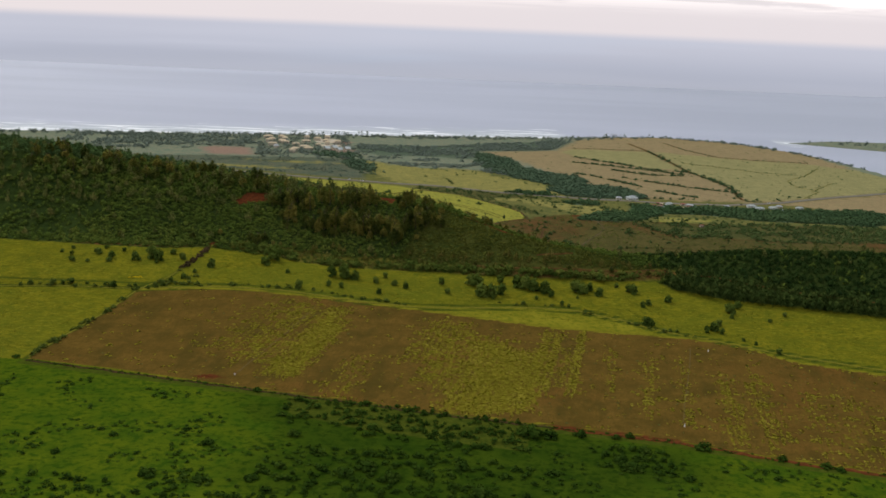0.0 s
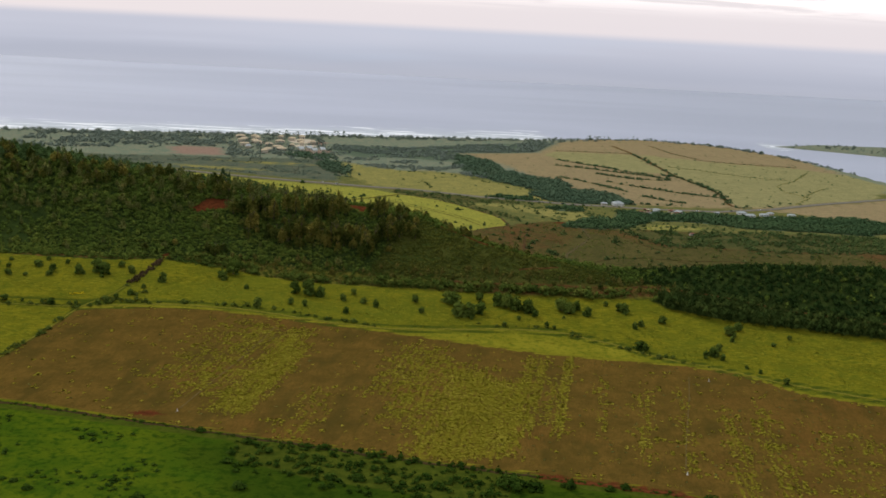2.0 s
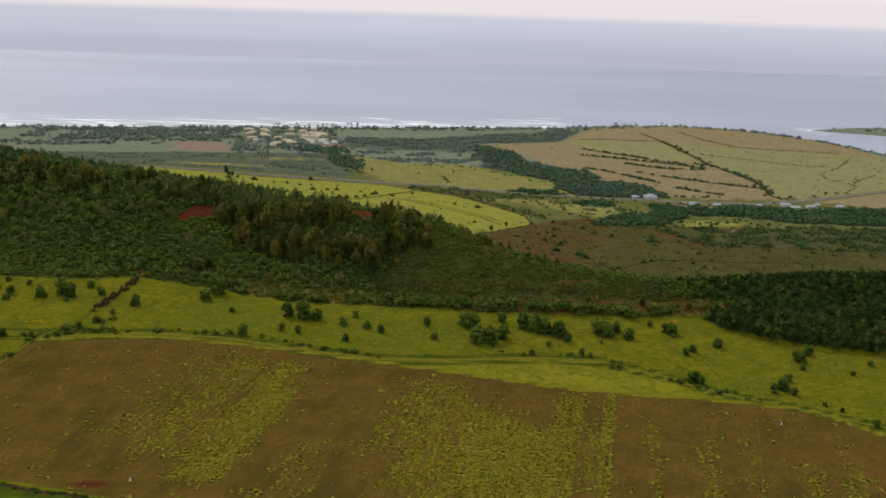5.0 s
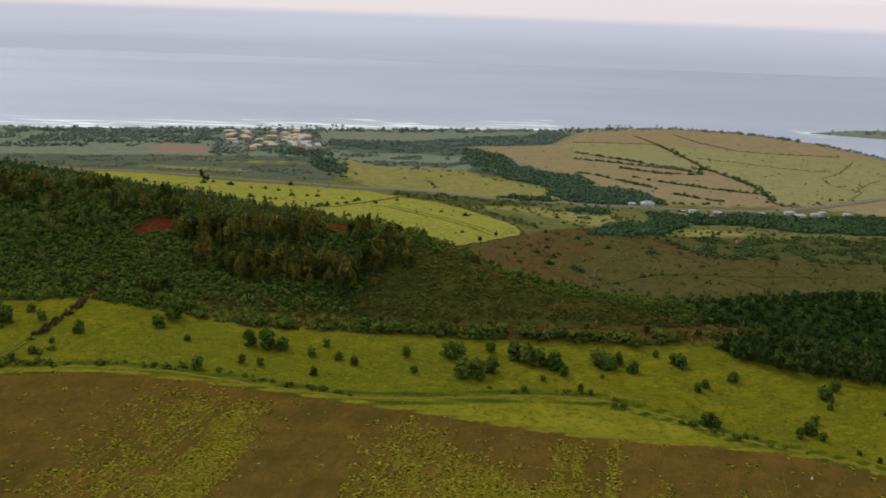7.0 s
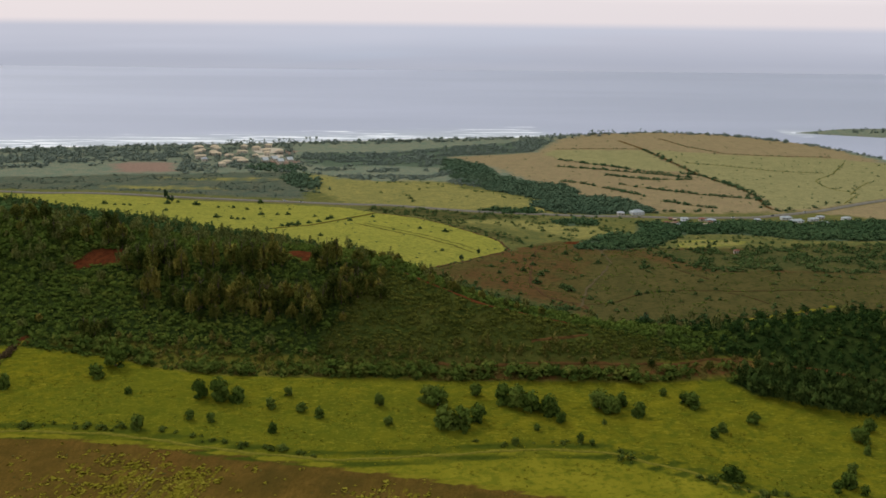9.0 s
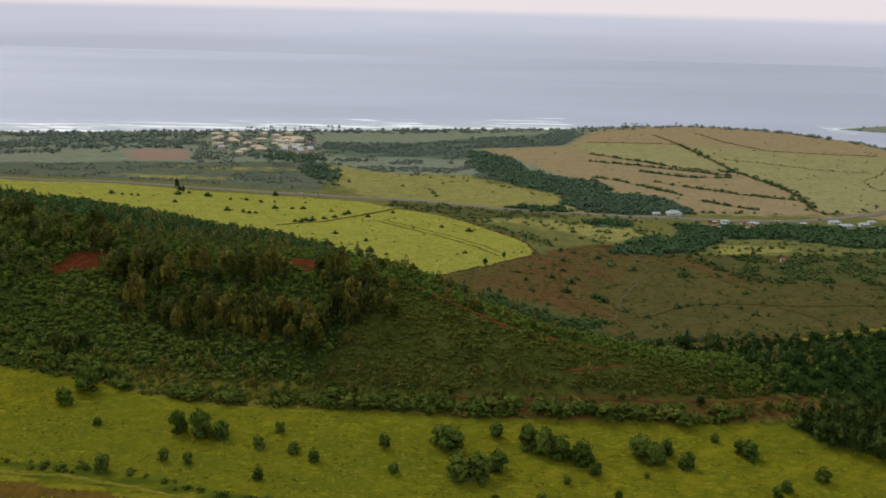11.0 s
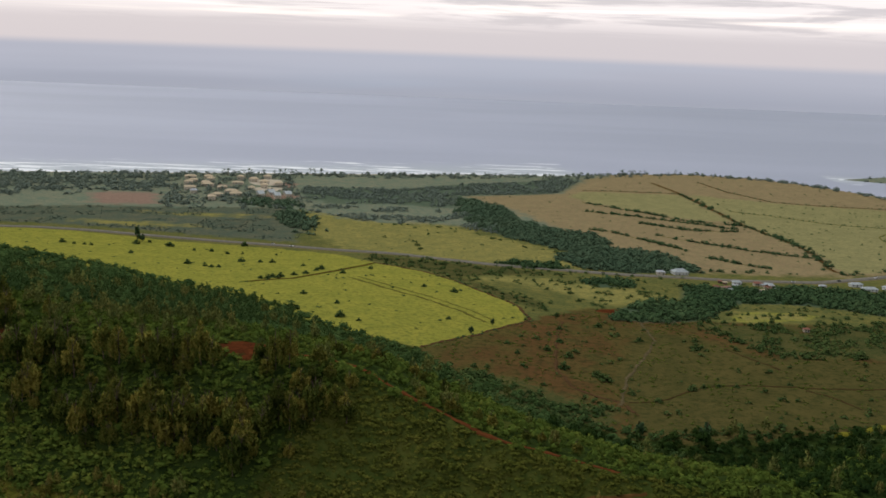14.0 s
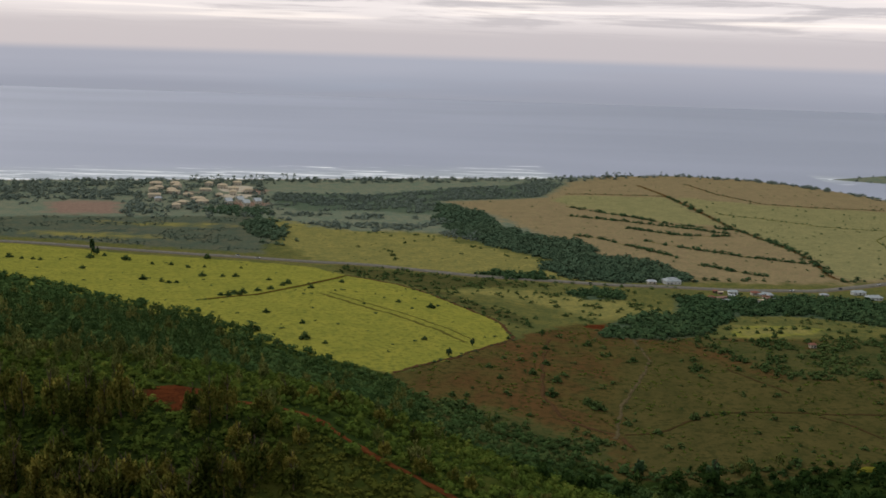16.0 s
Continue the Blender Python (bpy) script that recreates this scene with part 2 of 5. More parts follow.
def ground_material():
    m, g, bsdf = material("ground_cover")
    pos = g.node("ShaderNodeNewGeometry").outputs["Position"]
    flat = g.stretch(pos, 1, 1, 0.3)
    broad, patch = g.noise(flat, 0.012, 4.0), g.noise(flat, 0.05, 5.0)
    clump, grain = g.noise(flat, 0.22, 5.0, 0.6), g.noise(flat, 0.9, 4.0, 0.65)
    tussock = g.noise(g.stretch(pos, 0.20, 0.34, 0.3), 1.0, 5.0, 0.7, 0.5)
    rows = g.noise(g.stretch(g.stretch(pos, 1, 1, 1, 9.3), 0.42, 0.05, 0.3), 1.0, 5.0, 0.6)
    rows_fine = g.noise(g.stretch(g.stretch(pos, 1, 1, 1, 9.3), 0.9, 0.16, 0.3), 1.0, 4.0, 0.65)

    def cover(a, b, c):
        """Three shades of one plant cover, in patches, tufts and grain."""
        col = g.mix(g.step(patch, 0.3, 0.7), a, b)
        col = g.mix(g.math("MULTIPLY", g.step(clump, 0.47, 0.64), 0.8), col, c)
        col = g.mix(g.math("MULTIPLY", g.step(tussock, 0.54, 0.66), 0.7), col, g.mix(0.45, c, (0.012, 0.018, 0.003)))
        return g.mix(g.step(grain, 0.35, 0.75, 0.0, 0.5), col, g.mix(0.55, col, c))

    def lay(colour, over, name, ragged=3.0, soft=1.2, source=None):
        edge = g.math("ADD", g.attr(name), g.math("MULTIPLY", g.math("SUBTRACT", source or clump, 0.5), ragged * 2))
        return g.mix(g.step(edge, -soft, soft), colour, over)

    mixed = g.math("ADD", g.math("MULTIPLY", patch, 0.6), g.math("MULTIPLY", clump, 0.4))
    meadow = cover((0.105, 0.102, 0.008), (0.168, 0.148, 0.010), (0.078, 0.092, 0.008))
    meadow = g.mix(g.step(broad, 0.42, 0.66, 0.0, 0.45), meadow, (0.092, 0.108, 0.010))
    meadow = g.mix(g.step(g.noise(flat, 0.55, 3.0, 0.7), 0.54, 0.68, 0.0, 0.55), meadow, (0.225, 0.200, 0.020))
    meadow = g.mix(g.step(g.noise(g.stretch(pos, 0.07, 0.13, 0.3), 1.0, 6.0, 0.68, 0.4), 0.47, 0.64, 0.0, 0.55), meadow, (0.082, 0.098, 0.008))
    meadow = g.mix(g.step(g.noise(g.stretch(pos, 0.16, 0.34, 0.3, 20), 1.0, 5.0, 0.7), 0.56, 0.68, 0.0, 0.6), meadow, (0.240, 0.212, 0.018))
    bright = cover((0.150, 0.144, 0.011), (0.215, 0.192, 0.016), (0.108, 0.118, 0.010))
    lush = cover((0.045, 0.081, 0.005), (0.085, 0.113, 0.006), (0.024, 0.056, 0.004))
    # a darker green stretch of the lush pasture below the field
    damp = cover((0.024, 0.048, 0.004), (0.042, 0.067, 0.005), (0.014, 0.034, 0.003))
    soil = g.mix(g.step(mixed, 0.36, 0.64), (0.090, 0.058, 0.012), (0.138, 0.082, 0.017))
    soil = g.mix(g.math("MULTIPLY", g.step(broad, 0.5, 0.68), 0.6), soil, (0.138, 0.068, 0.016))
    soil = g.mix(g.step(g.noise(g.stretch(g.stretch(pos, 1, 1, 1, 11.3), 0.05, 0.018, 0.3), 1.0, 5.0, 0.6), 0.50, 0.68, 0.0, 0.7), soil, (0.060, 0.046, 0.010))
    soil = g.mix(g.step(grain, 0.48, 0.68, 0.0, 0.5), soil, (0.050, 0.034, 0.009))
    soil = g.mix(g.step(rows_fine, 0.42, 0.7, 0.0, 0.55), soil, (0.068, 0.046, 0.008))
    weedy = g.math("ADD", g.attr("weed"), g.math("MULTIPLY", g.math("SUBTRACT", g.math("ADD", g.math("MULTIPLY", rows, 0.75), g.math("MULTIPLY", clump, 0.25)), 0.5), 4.0))
    weedy = g.math("ADD", weedy, g.math("MULTIPLY", g.math("SUBTRACT", rows_fine, 0.5), 2.0))
    field = g.mix(g.step(weedy, 0.28, 0.95, 0.0, 0.8), soil, g.mix(g.step(grain, 0.3, 0.7), (0.126, 0.114, 0.008), (0.212, 0.184, 0.014)))
    forest_floor = cover((0.025, 0.041, 0.010), (0.038, 0.054, 0.012), (0.016, 0.029, 0.007))
    heath = cover((0.051, 0.066, 0.014), (0.076, 0.078, 0.017), (0.034, 0.051, 0.010))
    lowland = cover((0.108, 0.112, 0.036), (0.17, 0.15, 0.044), (0.074, 0.096, 0.034))
    yellow = cover((0.23, 0.228, 0.04), (0.292, 0.27, 0.047), (0.15, 0.165, 0.034))
    graze = cover((0.2, 0.184, 0.058), (0.285, 0.242, 0.072), (0.14, 0.15, 0.052))
    slope = g.mix(g.step(g.math("ADD", g.math("MULTIPLY", broad, 0.5), g.math("MULTIPLY", patch, 0.5)), 0.40, 0.58), cover((0.106, 0.060, 0.023), (0.140, 0.064, 0.027), (0.054, 0.044, 0.016)), cover((0.078, 0.066, 0.021), (0.108, 0.080, 0.026), (0.040, 0.044, 0.014)))
    slope = g.mix(g.step(g.noise(flat, 0.028, 4.0, 0.6), 0.54, 0.66, 0.0, 0.45), slope, cover((0.064, 0.070, 0.022), (0.088, 0.086, 0.028), (0.040, 0.052, 0.016)))
    strip = cover((0.112, 0.104, 0.017), (0.15, 0.13, 0.022), (0.076, 0.082, 0.013))
    rust = g.mix(g.step(clump, 0.40, 0.60), (0.128, 0.060, 0.020), (0.104, 0.082, 0.020))
    olive = cover((0.076, 0.068, 0.022), (0.102, 0.083, 0.028), (0.047, 0.05, 0.016))
    # tan to clay, except scrub: distance haze is painted in as paler, bluer colour
    tan = cover((0.242, 0.178, 0.098), (0.284, 0.214, 0.112), (0.198, 0.174, 0.088))
    straw = cover((0.224, 0.208, 0.092), (0.278, 0.248, 0.108), (0.186, 0.184, 0.084))
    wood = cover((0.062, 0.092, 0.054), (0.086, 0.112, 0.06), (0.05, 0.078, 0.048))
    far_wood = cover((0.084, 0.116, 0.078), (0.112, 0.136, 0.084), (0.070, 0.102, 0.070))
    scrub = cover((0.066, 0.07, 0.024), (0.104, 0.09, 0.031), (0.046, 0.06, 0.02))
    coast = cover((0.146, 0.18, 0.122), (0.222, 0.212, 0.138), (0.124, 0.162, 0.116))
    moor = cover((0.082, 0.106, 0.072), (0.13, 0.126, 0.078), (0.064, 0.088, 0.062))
    clay = g.mix(g.step(clump, 0.3, 0.7), (0.215, 0.142, 0.108), (0.275, 0.190, 0.140))
    rank = g.mix(g.step(clump, 0.3, 0.7), (0.036, 0.052, 0.006), (0.066, 0.080, 0.009))
    pale = g.mix(g.step(clump, 0.3, 0.7), (0.128, 0.122, 0.010), (0.190, 0.170, 0.015))
    red = g.mix(g.step(grain, 0.35, 0.65), g.mix(g.step(clump, 0.4, 0.6), (0.050, 0.015, 0.007), (0.120, 0.034, 0.012)), (0.085, 0.027, 0.010))
    dirt = g.mix(g.step(clump, 0.3, 0.7), (0.120, 0.095, 0.040), (0.185, 0.150, 0.070))
    sand = g.mix(g.step(clump, 0.3, 0.7), (0.42, 0.36, 0.27), (0.52, 0.46, 0.36))

    colour = lay(lowland, meadow, "near", 4.0)
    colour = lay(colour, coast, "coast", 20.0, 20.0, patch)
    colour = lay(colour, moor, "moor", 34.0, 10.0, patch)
    colour = lay(colour, lush, "lush", 1.5, 2.0)
    colour = lay(colour, damp, "damp", 40.0, 22.0, patch)
    colour = lay(colour, field, "field", 1.2, 1.0)
    colour = lay(colour, forest_floor, "forest", 5.0, 3.0)
    colour = lay(colour, strip, "strip", 2.5, 1.5)
    colour = lay(colour, rust, "rust", 9.0, 2.0, patch)
    colour = lay(colour, heath, "heath", 20.0, 9.0, patch)
    colour = lay(colour, slope, "slope", 22.0, 6.0, patch)
    colour = lay(colour, olive, "olive", 12.0, 8.0, patch)
    colour = lay(colour, tan, "tan", 34.0, 16.0, patch)
    colour = lay(colour, straw, "straw", 14.0, 8.0, patch)
    colour = lay(colour, yellow, "yellow", 9.0, 2.5, mixed)
    colour = lay(colour, graze, "graze", 50.0, 14.0, mixed)
    colour = lay(colour, scrub, "scrub", 30.0, 8.0, mixed)
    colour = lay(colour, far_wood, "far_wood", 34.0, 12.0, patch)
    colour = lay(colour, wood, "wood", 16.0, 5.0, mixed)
    colour = lay(colour, sand, "sand", 5.0, 5.0)
    colour = lay(colour, clay, "clay", 46.0, 12.0, mixed)
    colour = lay(colour, bright, "bright", 3.0, 2.0)
    colour = lay(colour, rank, "rank", 1.2, 1.3, clump)
    colour = lay(colour, pale, "pale", 0.9, 0.6)
    colour = lay(colour, dirt, "dirt", 0.7, 0.6)
    colour = lay(colour, red, "red", 5.0, 1.6)
    g.put(bsdf.inputs["Base Color"], colour)
    bsdf.inputs["Roughness"].default_value = 0.9
    relief = g.math("ADD", g.math("MULTIPLY", clump, 1.4), g.math("MULTIPLY", grain, 0.6))
    bump = g.node("ShaderNodeBump", Height=relief, Strength=0.6, Distance=1.0)
    g.put(bsdf.inputs["Normal"], bump.outputs[0])
    return m


def sea_material():
    m, g, bsdf = material("sea_water")
    pos = g.node("ShaderNodeNewGeometry").outputs["Position"]
    waves = g.noise(g.stretch(pos, 0.02, 0.07, 1, 12), 1.0, 6.0, 0.6)
    drift = g.noise(g.stretch(pos, 0.0005, 0.0016, 1, 8), 1.0, 3.0)
    off = g.attr("off")
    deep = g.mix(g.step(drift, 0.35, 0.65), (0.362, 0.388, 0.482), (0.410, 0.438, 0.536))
    # dimmer to the east: the sky's uneven light put into the water's colour
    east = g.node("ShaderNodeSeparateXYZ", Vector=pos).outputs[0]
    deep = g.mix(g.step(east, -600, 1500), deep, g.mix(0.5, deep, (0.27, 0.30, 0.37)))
    shallow = g.mix(g.step(off, 20, 260), (0.40, 0.44, 0.48), deep)
    # broken lines of surf
    lines = g.noise(g.stretch(pos, 0.006, 0.035, 1, 12), 1.0, 5.0, 0.6, 0.6)
    reach = g.step(off, 40, 330, 0.0, 0.16)
    foam = g.step(g.math("SUBTRACT", lines, reach), 0.47, 0.58)
    foam = g.math("MULTIPLY", foam, g.step(off, 330, 180))
    wash = g.step(g.math("ADD", off, g.math("MULTIPLY", lines, 34)), 20, 10)
    foam = g.math("MAXIMUM", foam, wash)
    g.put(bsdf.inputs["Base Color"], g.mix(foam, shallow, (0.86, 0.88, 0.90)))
    g.put(bsdf.inputs["Roughness"], g.math("ADD", 0.5, g.math("MULTIPLY", foam, 0.4)))
    bsdf.inputs["IOR"].default_value = 1.33
    bsdf.inputs["Specular IOR Level"].default_value = 0.2
    bump = g.node("ShaderNodeBump", Height=waves, Strength=0.35, Distance=2.0)
    g.put(bsdf.inputs["Normal"], bump.outputs[0])
    return m


GROUND, SEA = ground_material(), sea_material()

# ---- the lie of the land ----
def ease(a, b, v):
    s = np.clip((np.asarray(v, float) - a) / (b - a), 0, 1)
    return s * s * (3 - 2 * s)


XS = np.arange(-1500.0, 1700.0, 10.0)


def along(*pairs):
    """A smooth curve over x through a few (x, value) pairs."""
    v = np.interp(XS, [p[0] for p in pairs], [p[1] for p in pairs])
    k = np.hanning(9)
    return np.convolve(np.pad(v, 4, mode="edge"), k / k.sum(), "valid")


FOOT = along((-900, 985), (-600, 955), (-320, 925), (-213, 905), (-100, 880), (0, 862), (110, 852), (200, 842), (290, 812), (420, 775), (700, 700))
CREST_Y = along((-900, 1180), (-500, 1100), (-275, 1050), (-185, 1035), (-120, 1000), (-45, 966), (14, 952), (40, 930), (72, 908), (110, 898), (190, 900), (302, 895), (420, 880), (700, 840))
CREST_Z = along((-900, 165), (-500, 142), (-275, 126), (-185, 117), (-120, 115), (-45, 116), (14, 112), (40, 106), (72, 98), (110, 92), (150, 88), (200, 84), (302, 93), (420, 97), (700, 110))
TOE = along((-900, 1620), (-500, 1530), (-275, 1450), (-132, 1390), (-45, 1310), (40, 1230), (150, 1095), (220, 1060), (302, 1120), (420, 1160), (700, 1200))
SHORE = along((-1500, 2215), (-889, 2325), (-381, 2444), (-200, 2485), (190, 2578), (300, 2590), (420, 2640), (560, 2680), (700, 2650), (800, 2560), (880, 2450), (920, 2330), (950, 2130), (1000, 1990), (1090, 1910), (1400, 1780))


def lookup(curve, x):
    return np.interp(x, XS, curve)


def ripple(x, y):
    """Low rolls of the ground, a few metres high."""
    return (np.sin(x / 37 + 1.3 * np.sin(y / 61)) * np.sin(y / 43 + 0.8 * np.sin(x / 53 + 1)) + 0.5 * np.sin(x / 17 + 2 * np.sin(y / 29)) * np.sin(y / 19 + 1.1))


def land(x, y):
    """The height of the ground above the sea at (x, y)."""
    x, y = np.asarray(x, float), np.asarray(y, float)
    foot, cy, cz, toe, shore = (lookup(c, x) for c in (FOOT, CREST_Y, CREST_Z, TOE, SHORE))
    near = 64 + 7 * ease(730, 850, y) + 6 * ease(800, 930, y) * ease(-60, -300, x)
    low = np.interp(y, [1000, 1100, 1290, 1400, 1550, 1650, 1900, 2200, 2600], [24, 23, 24, 22, 16, 12, 11, 9, 5])
    low = low + 12 * ease(200, -20, x) * ease(1750, 1350, y) + 10 * ease(-150, -420, x) * ease(2000, 1600, y)
    up = np.clip((y - foot) / (cy - foot), 0, 1)
    down = np.clip((y - cy) / (toe - cy), 0, 1)
    front = near + (cz - near) * (0.55 * up + 0.45 * up * up * (3 - 2 * up))
    back = cz + (low - cz) * (0.45 * down + 0.55 * down * down * (3 - 2 * down))
    z = np.where(y < cy, front, back)
    z = z + 1.3 * ripple(x, y) * ease(880, 1000, y) * (1 - 0.55 * ease(1200, 1500, y))
    # the headland's broad back between the bay and the lagoon
    z = z + 13 * np.exp(-(((x - 590) / 300) ** 2) - ((y - 2430) / 330) ** 2)
    # down to the beach and under the sea
    out = shore - y
    z = np.where(out < 130, np.minimum(z, 1.2 + 0.045 * np.clip(out - 12, 0, None) + (0.16 * np.clip(out - 40, 0, None))), z)
    z = np.where(out < 12, np.maximum(1.2 + (out - 12) * 0.11, -9), z)
    # the low point on the far side of the lagoon
    u = x - 955
    inner, outer = 2718 - 0.50 * u, 2722 + 0.5 * np.minimum(u, 160) + 0.10 * u
    return np.maximum(z, np.clip(0.11 * np.minimum(y - inner, outer - y), -9, 3.2))


# ---- regions of the plan, as outlines in metres ----
FIELD = [(-264, 621), (-240, 784), (-202, 793), (-161, 795), (-75, 780), (12, 758), (103, 732), (188, 722), (228, 711), (259, 676), (317, 654), (480, 600), (420, 440), (248, 495), (201, 507), (143, 528), (74, 542), (1, 557), (-54, 570), (-115, 585), (-203, 609)]
LUSH = [(-900, 590), (-420, 612), (-266, 620), (-203, 606), (-115, 582), (-54, 567), (1, 554), (74, 539), (143, 525), (201, 503), (248, 491), (420, 436), (900, 300), (900, -900), (-900, -900)]
FOREST = [(-1400, 990), (-900, 940), (-306, 897), (-256, 895), (-213, 907), (-172, 900), (-119, 884), (-55, 866), (19, 865), (104, 858), (199, 854), (210, 838), (250, 816), (306, 804), (500, 760), (1300, 640), (1300, 1180), (700, 1190), (420, 1130), (327, 1135), (218, 1128), (168, 1126), (127, 1160), (91, 1188), (52, 1217), (33, 1250), (-45, 1300), (-132, 1400), (-211, 1450), (-275, 1490), (-400, 1560), (-900, 1680), (-1400, 1780)]
HOLLOW = [(-85, 566), (-54, 562), (1, 549), (60, 536), (55, 505), (10, 515), (-40, 528), (-80, 545)]
BRIGHT = [(-75, 781), (12, 760), (103, 734), (190, 724), (177, 737), (155, 756), (117, 776), (81, 779), (42, 774), (-10, 769), (-60, 778)]
DAMP = [(-112, 578), (-54, 565), (1, 552), (75, 536), (150, 515), (150, 480), (80, 430), (62, 372), (10, 386), (-36, 362), (-70, 398), (-62, 436), (-98, 468), (-78, 506), (-104, 540)]
HEATH = [(-32, 878), (-12, 925), (8, 948), (35, 932), (70, 908), (130, 899), (165, 888), (190, 874), (120, 868), (40, 870)]
CLUMP = [(-158, 962), (-138, 932), (-88, 912), (-25, 903), (12, 916), (10, 950), (-30, 968), (-90, 982), (-155, 990)]
FACE = [(-330, 902), (-213, 909), (-119, 887), (19, 869), (199, 858), (215, 900), (130, 905), (60, 925), (10, 960), (-60, 985), (-190, 1030), (-330, 1040)]
SLOPE = [(33, 1254), (77, 1297), (128, 1370), (158, 1409), (213, 1443), (240, 1440), (274, 1409), (300, 1392), (370, 1394), (460, 1408), (640, 1400), (640, 1170), (420, 1130), (327, 1130), (218, 1105), (168, 1105), (127, 1140), (91, 1170), (52, 1205)]
OLIVE = [(218, 1351), (272, 1349), (288, 1312), (318, 1285), (391, 1280), (560, 1290), (560, 1150), (420, 1150), (342, 1138), (292, 1123), (237, 1121), (213, 1099), (177, 1122), (178, 1175), (188, 1243)]
YELLOW = [(-700, 1750), (-423, 1727), (-341, 1712), (-262, 1702), (-162, 1698), (-97, 1682), (-58, 1668), (-24, 1619), (31, 1573), (64, 1530), (98, 1462), (121, 1423), (128, 1368), (77, 1295), (33, 1254), (-80, 1300), (-160, 1380), (-240, 1440), (-320, 1490), (-700, 1600)]
YELLOW_PLOT = [(297, 1389), (312, 1430), (337, 1455), (390, 1458), (440, 1446), (400, 1402), (330, 1378)]
YELLOW_STRIP = [(70, 1548), (105, 1587), (145, 1580), (201, 1566), (276, 1521), (289, 1490), (206, 1440), (170, 1500), (120, 1530)]
PASTURE = [(-150, 1975), (-90, 1925), (-35, 1892), (54, 1889), (131, 1806), (210, 1716), (237, 1650), (122, 1662), (28, 1692), (-60, 1722), (-100, 1813), (-125, 1870)]
TAN = [(92, 2195), (265, 2258), (330, 2440), (430, 2560), (620, 2590), (760, 2540), (850, 2420), (890, 2300), (900, 2160), (800, 1800), (569, 1668), (480, 1645), (362, 1650), (300, 1720), (230, 1870), (170, 2060)]
TAN_RIGHT = [(569, 1655), (800, 1795), (1000, 1895), (1300, 1780), (1300, 1450), (760, 1520), (640, 1605)]
STRAW = [(490, 2265), (540, 2230), (622, 2195), (822, 2180), (905, 2120), (930, 1990), (831, 1830), (673, 1735), (592, 1695), (535, 1668), (528, 1700), (545, 1800), (520, 1930), (505, 2010), (500, 2110)]
STRAW_BACK = [(305, 2290), (480, 2262), (505, 2000), (423, 2020), (289, 2172), (270, 2220)]
GROVE = [(202, 1388), (229, 1450), (266, 1478), (291, 1474), (312, 1565), (369, 1552), (436, 1575), (528, 1560), (700, 1600), (760, 1520), (640, 1430), (473, 1449), (446, 1470), (400, 1484), (346, 1481), (324, 1448), (293, 1400), (243, 1385)]
BELT = [(90, 2170), (141, 2110), (166, 1990), (200, 1900), (262, 1862), (276, 1778), (332, 1748), (360, 1676), (349, 1646), (269, 1626), (214, 1657), (195, 1699), (215, 1745), (160, 1809), (130, 1850), (104, 1922), (80, 2000)]
ROW_GROVE = [(117, 1656), (155, 1676), (204, 1645), (190, 1634), (135, 1640)]
SMALL_GROVE = [(203, 1575), (240, 1592), (262, 1572), (254, 1546), (218, 1534)]
RAVINE = [(58, 1195), (98, 1205), (136, 1182), (171, 1156), (168, 1121), (129, 1118), (93, 1100), (60, 1090)]
DARK_LEFT = [(-900, 1860), (-508, 1945), (-358, 1975), (-184, 2000), (-130, 1950), (-119, 1851), (-130, 1740), (-237, 1752), (-449, 1775), (-900, 1800)]
WOOD_MID = [(-180, 2240), (0, 2260), (60, 2330), (240, 2420), (290, 2480), (330, 2440), (262, 2262), (90, 2195), (80, 2060), (-20, 2080), (-110, 2060), (-170, 2110)]
WOOD_LOW = [(-140, 2040), (80, 2050), (130, 1960), (140, 1840), (60, 1895), (-35, 1900), (-145, 1985)]
SCRUB = [(-34, 1682), (30, 1655), (120, 1632), (190, 1610), (145, 1590), (70, 1555), (103, 1500), (150, 1440), (143, 1405), (125, 1430), (98, 1475), (64, 1542), (31, 1588), (-24, 1632)]
RIGHT_SCRUB = [(275, 1385), (300, 1335), (325, 1290), (391, 1285), (560, 1295), (900, 1310), (900, 1400), (640, 1420), (460, 1410), (370, 1386), (310, 1384)]
RED_EARTH = [(-498, 2090), (-450, 2104), (-399, 2112), (-368, 1996), (-410, 1990), (-452, 1975)]
TOWN = [(-404, 2320), (-330, 2345), (-226, 2365), (-190, 2250), (-177, 2105), (-200, 2050), (-332, 1995), (-394, 2150)]
WHEEL_WEST = [(-124, 608), (-115, 650), (-106, 692), (-92, 765)]
WHEEL_EAST = [(152, 552), (162, 590), (172, 625), (183, 664), (192, 700)]
FRONT_EDGE = [(-191, 908), (-165, 900), (-148, 893), (-124, 880), (-98, 872), (-76, 867), (-46, 866), (-17, 864), (10, 862), (39, 858), (65, 857), (91, 856), (117, 855), (143, 853), (168, 853), (195, 855), (206, 856)]
BACK_EDGE = [(225, 868), (212, 875), (199, 876), (173, 873), (146, 874), (120, 875), (93, 876), (66, 876), (39, 878), (12, 881), (-16, 883), (-32, 885), (-55, 888), (-84, 892), (-102, 897), (-130, 905), (-149, 911), (-180, 922)]
STRIP = FRONT_EDGE + BACK_EDGE
FOOT_TRACK = [(38, 873), (60, 869), (92, 869), (146, 868), (172, 868), (198, 873), (213, 870), (250, 857), (281, 841), (308, 829), (420, 796)]
WALL_BAND = [(204, 858), (214, 834), (235, 822), (252, 810), (275, 805), (295, 802), (420, 778), (420, 793), (308, 825), (281, 837), (250, 853), (213, 866)]
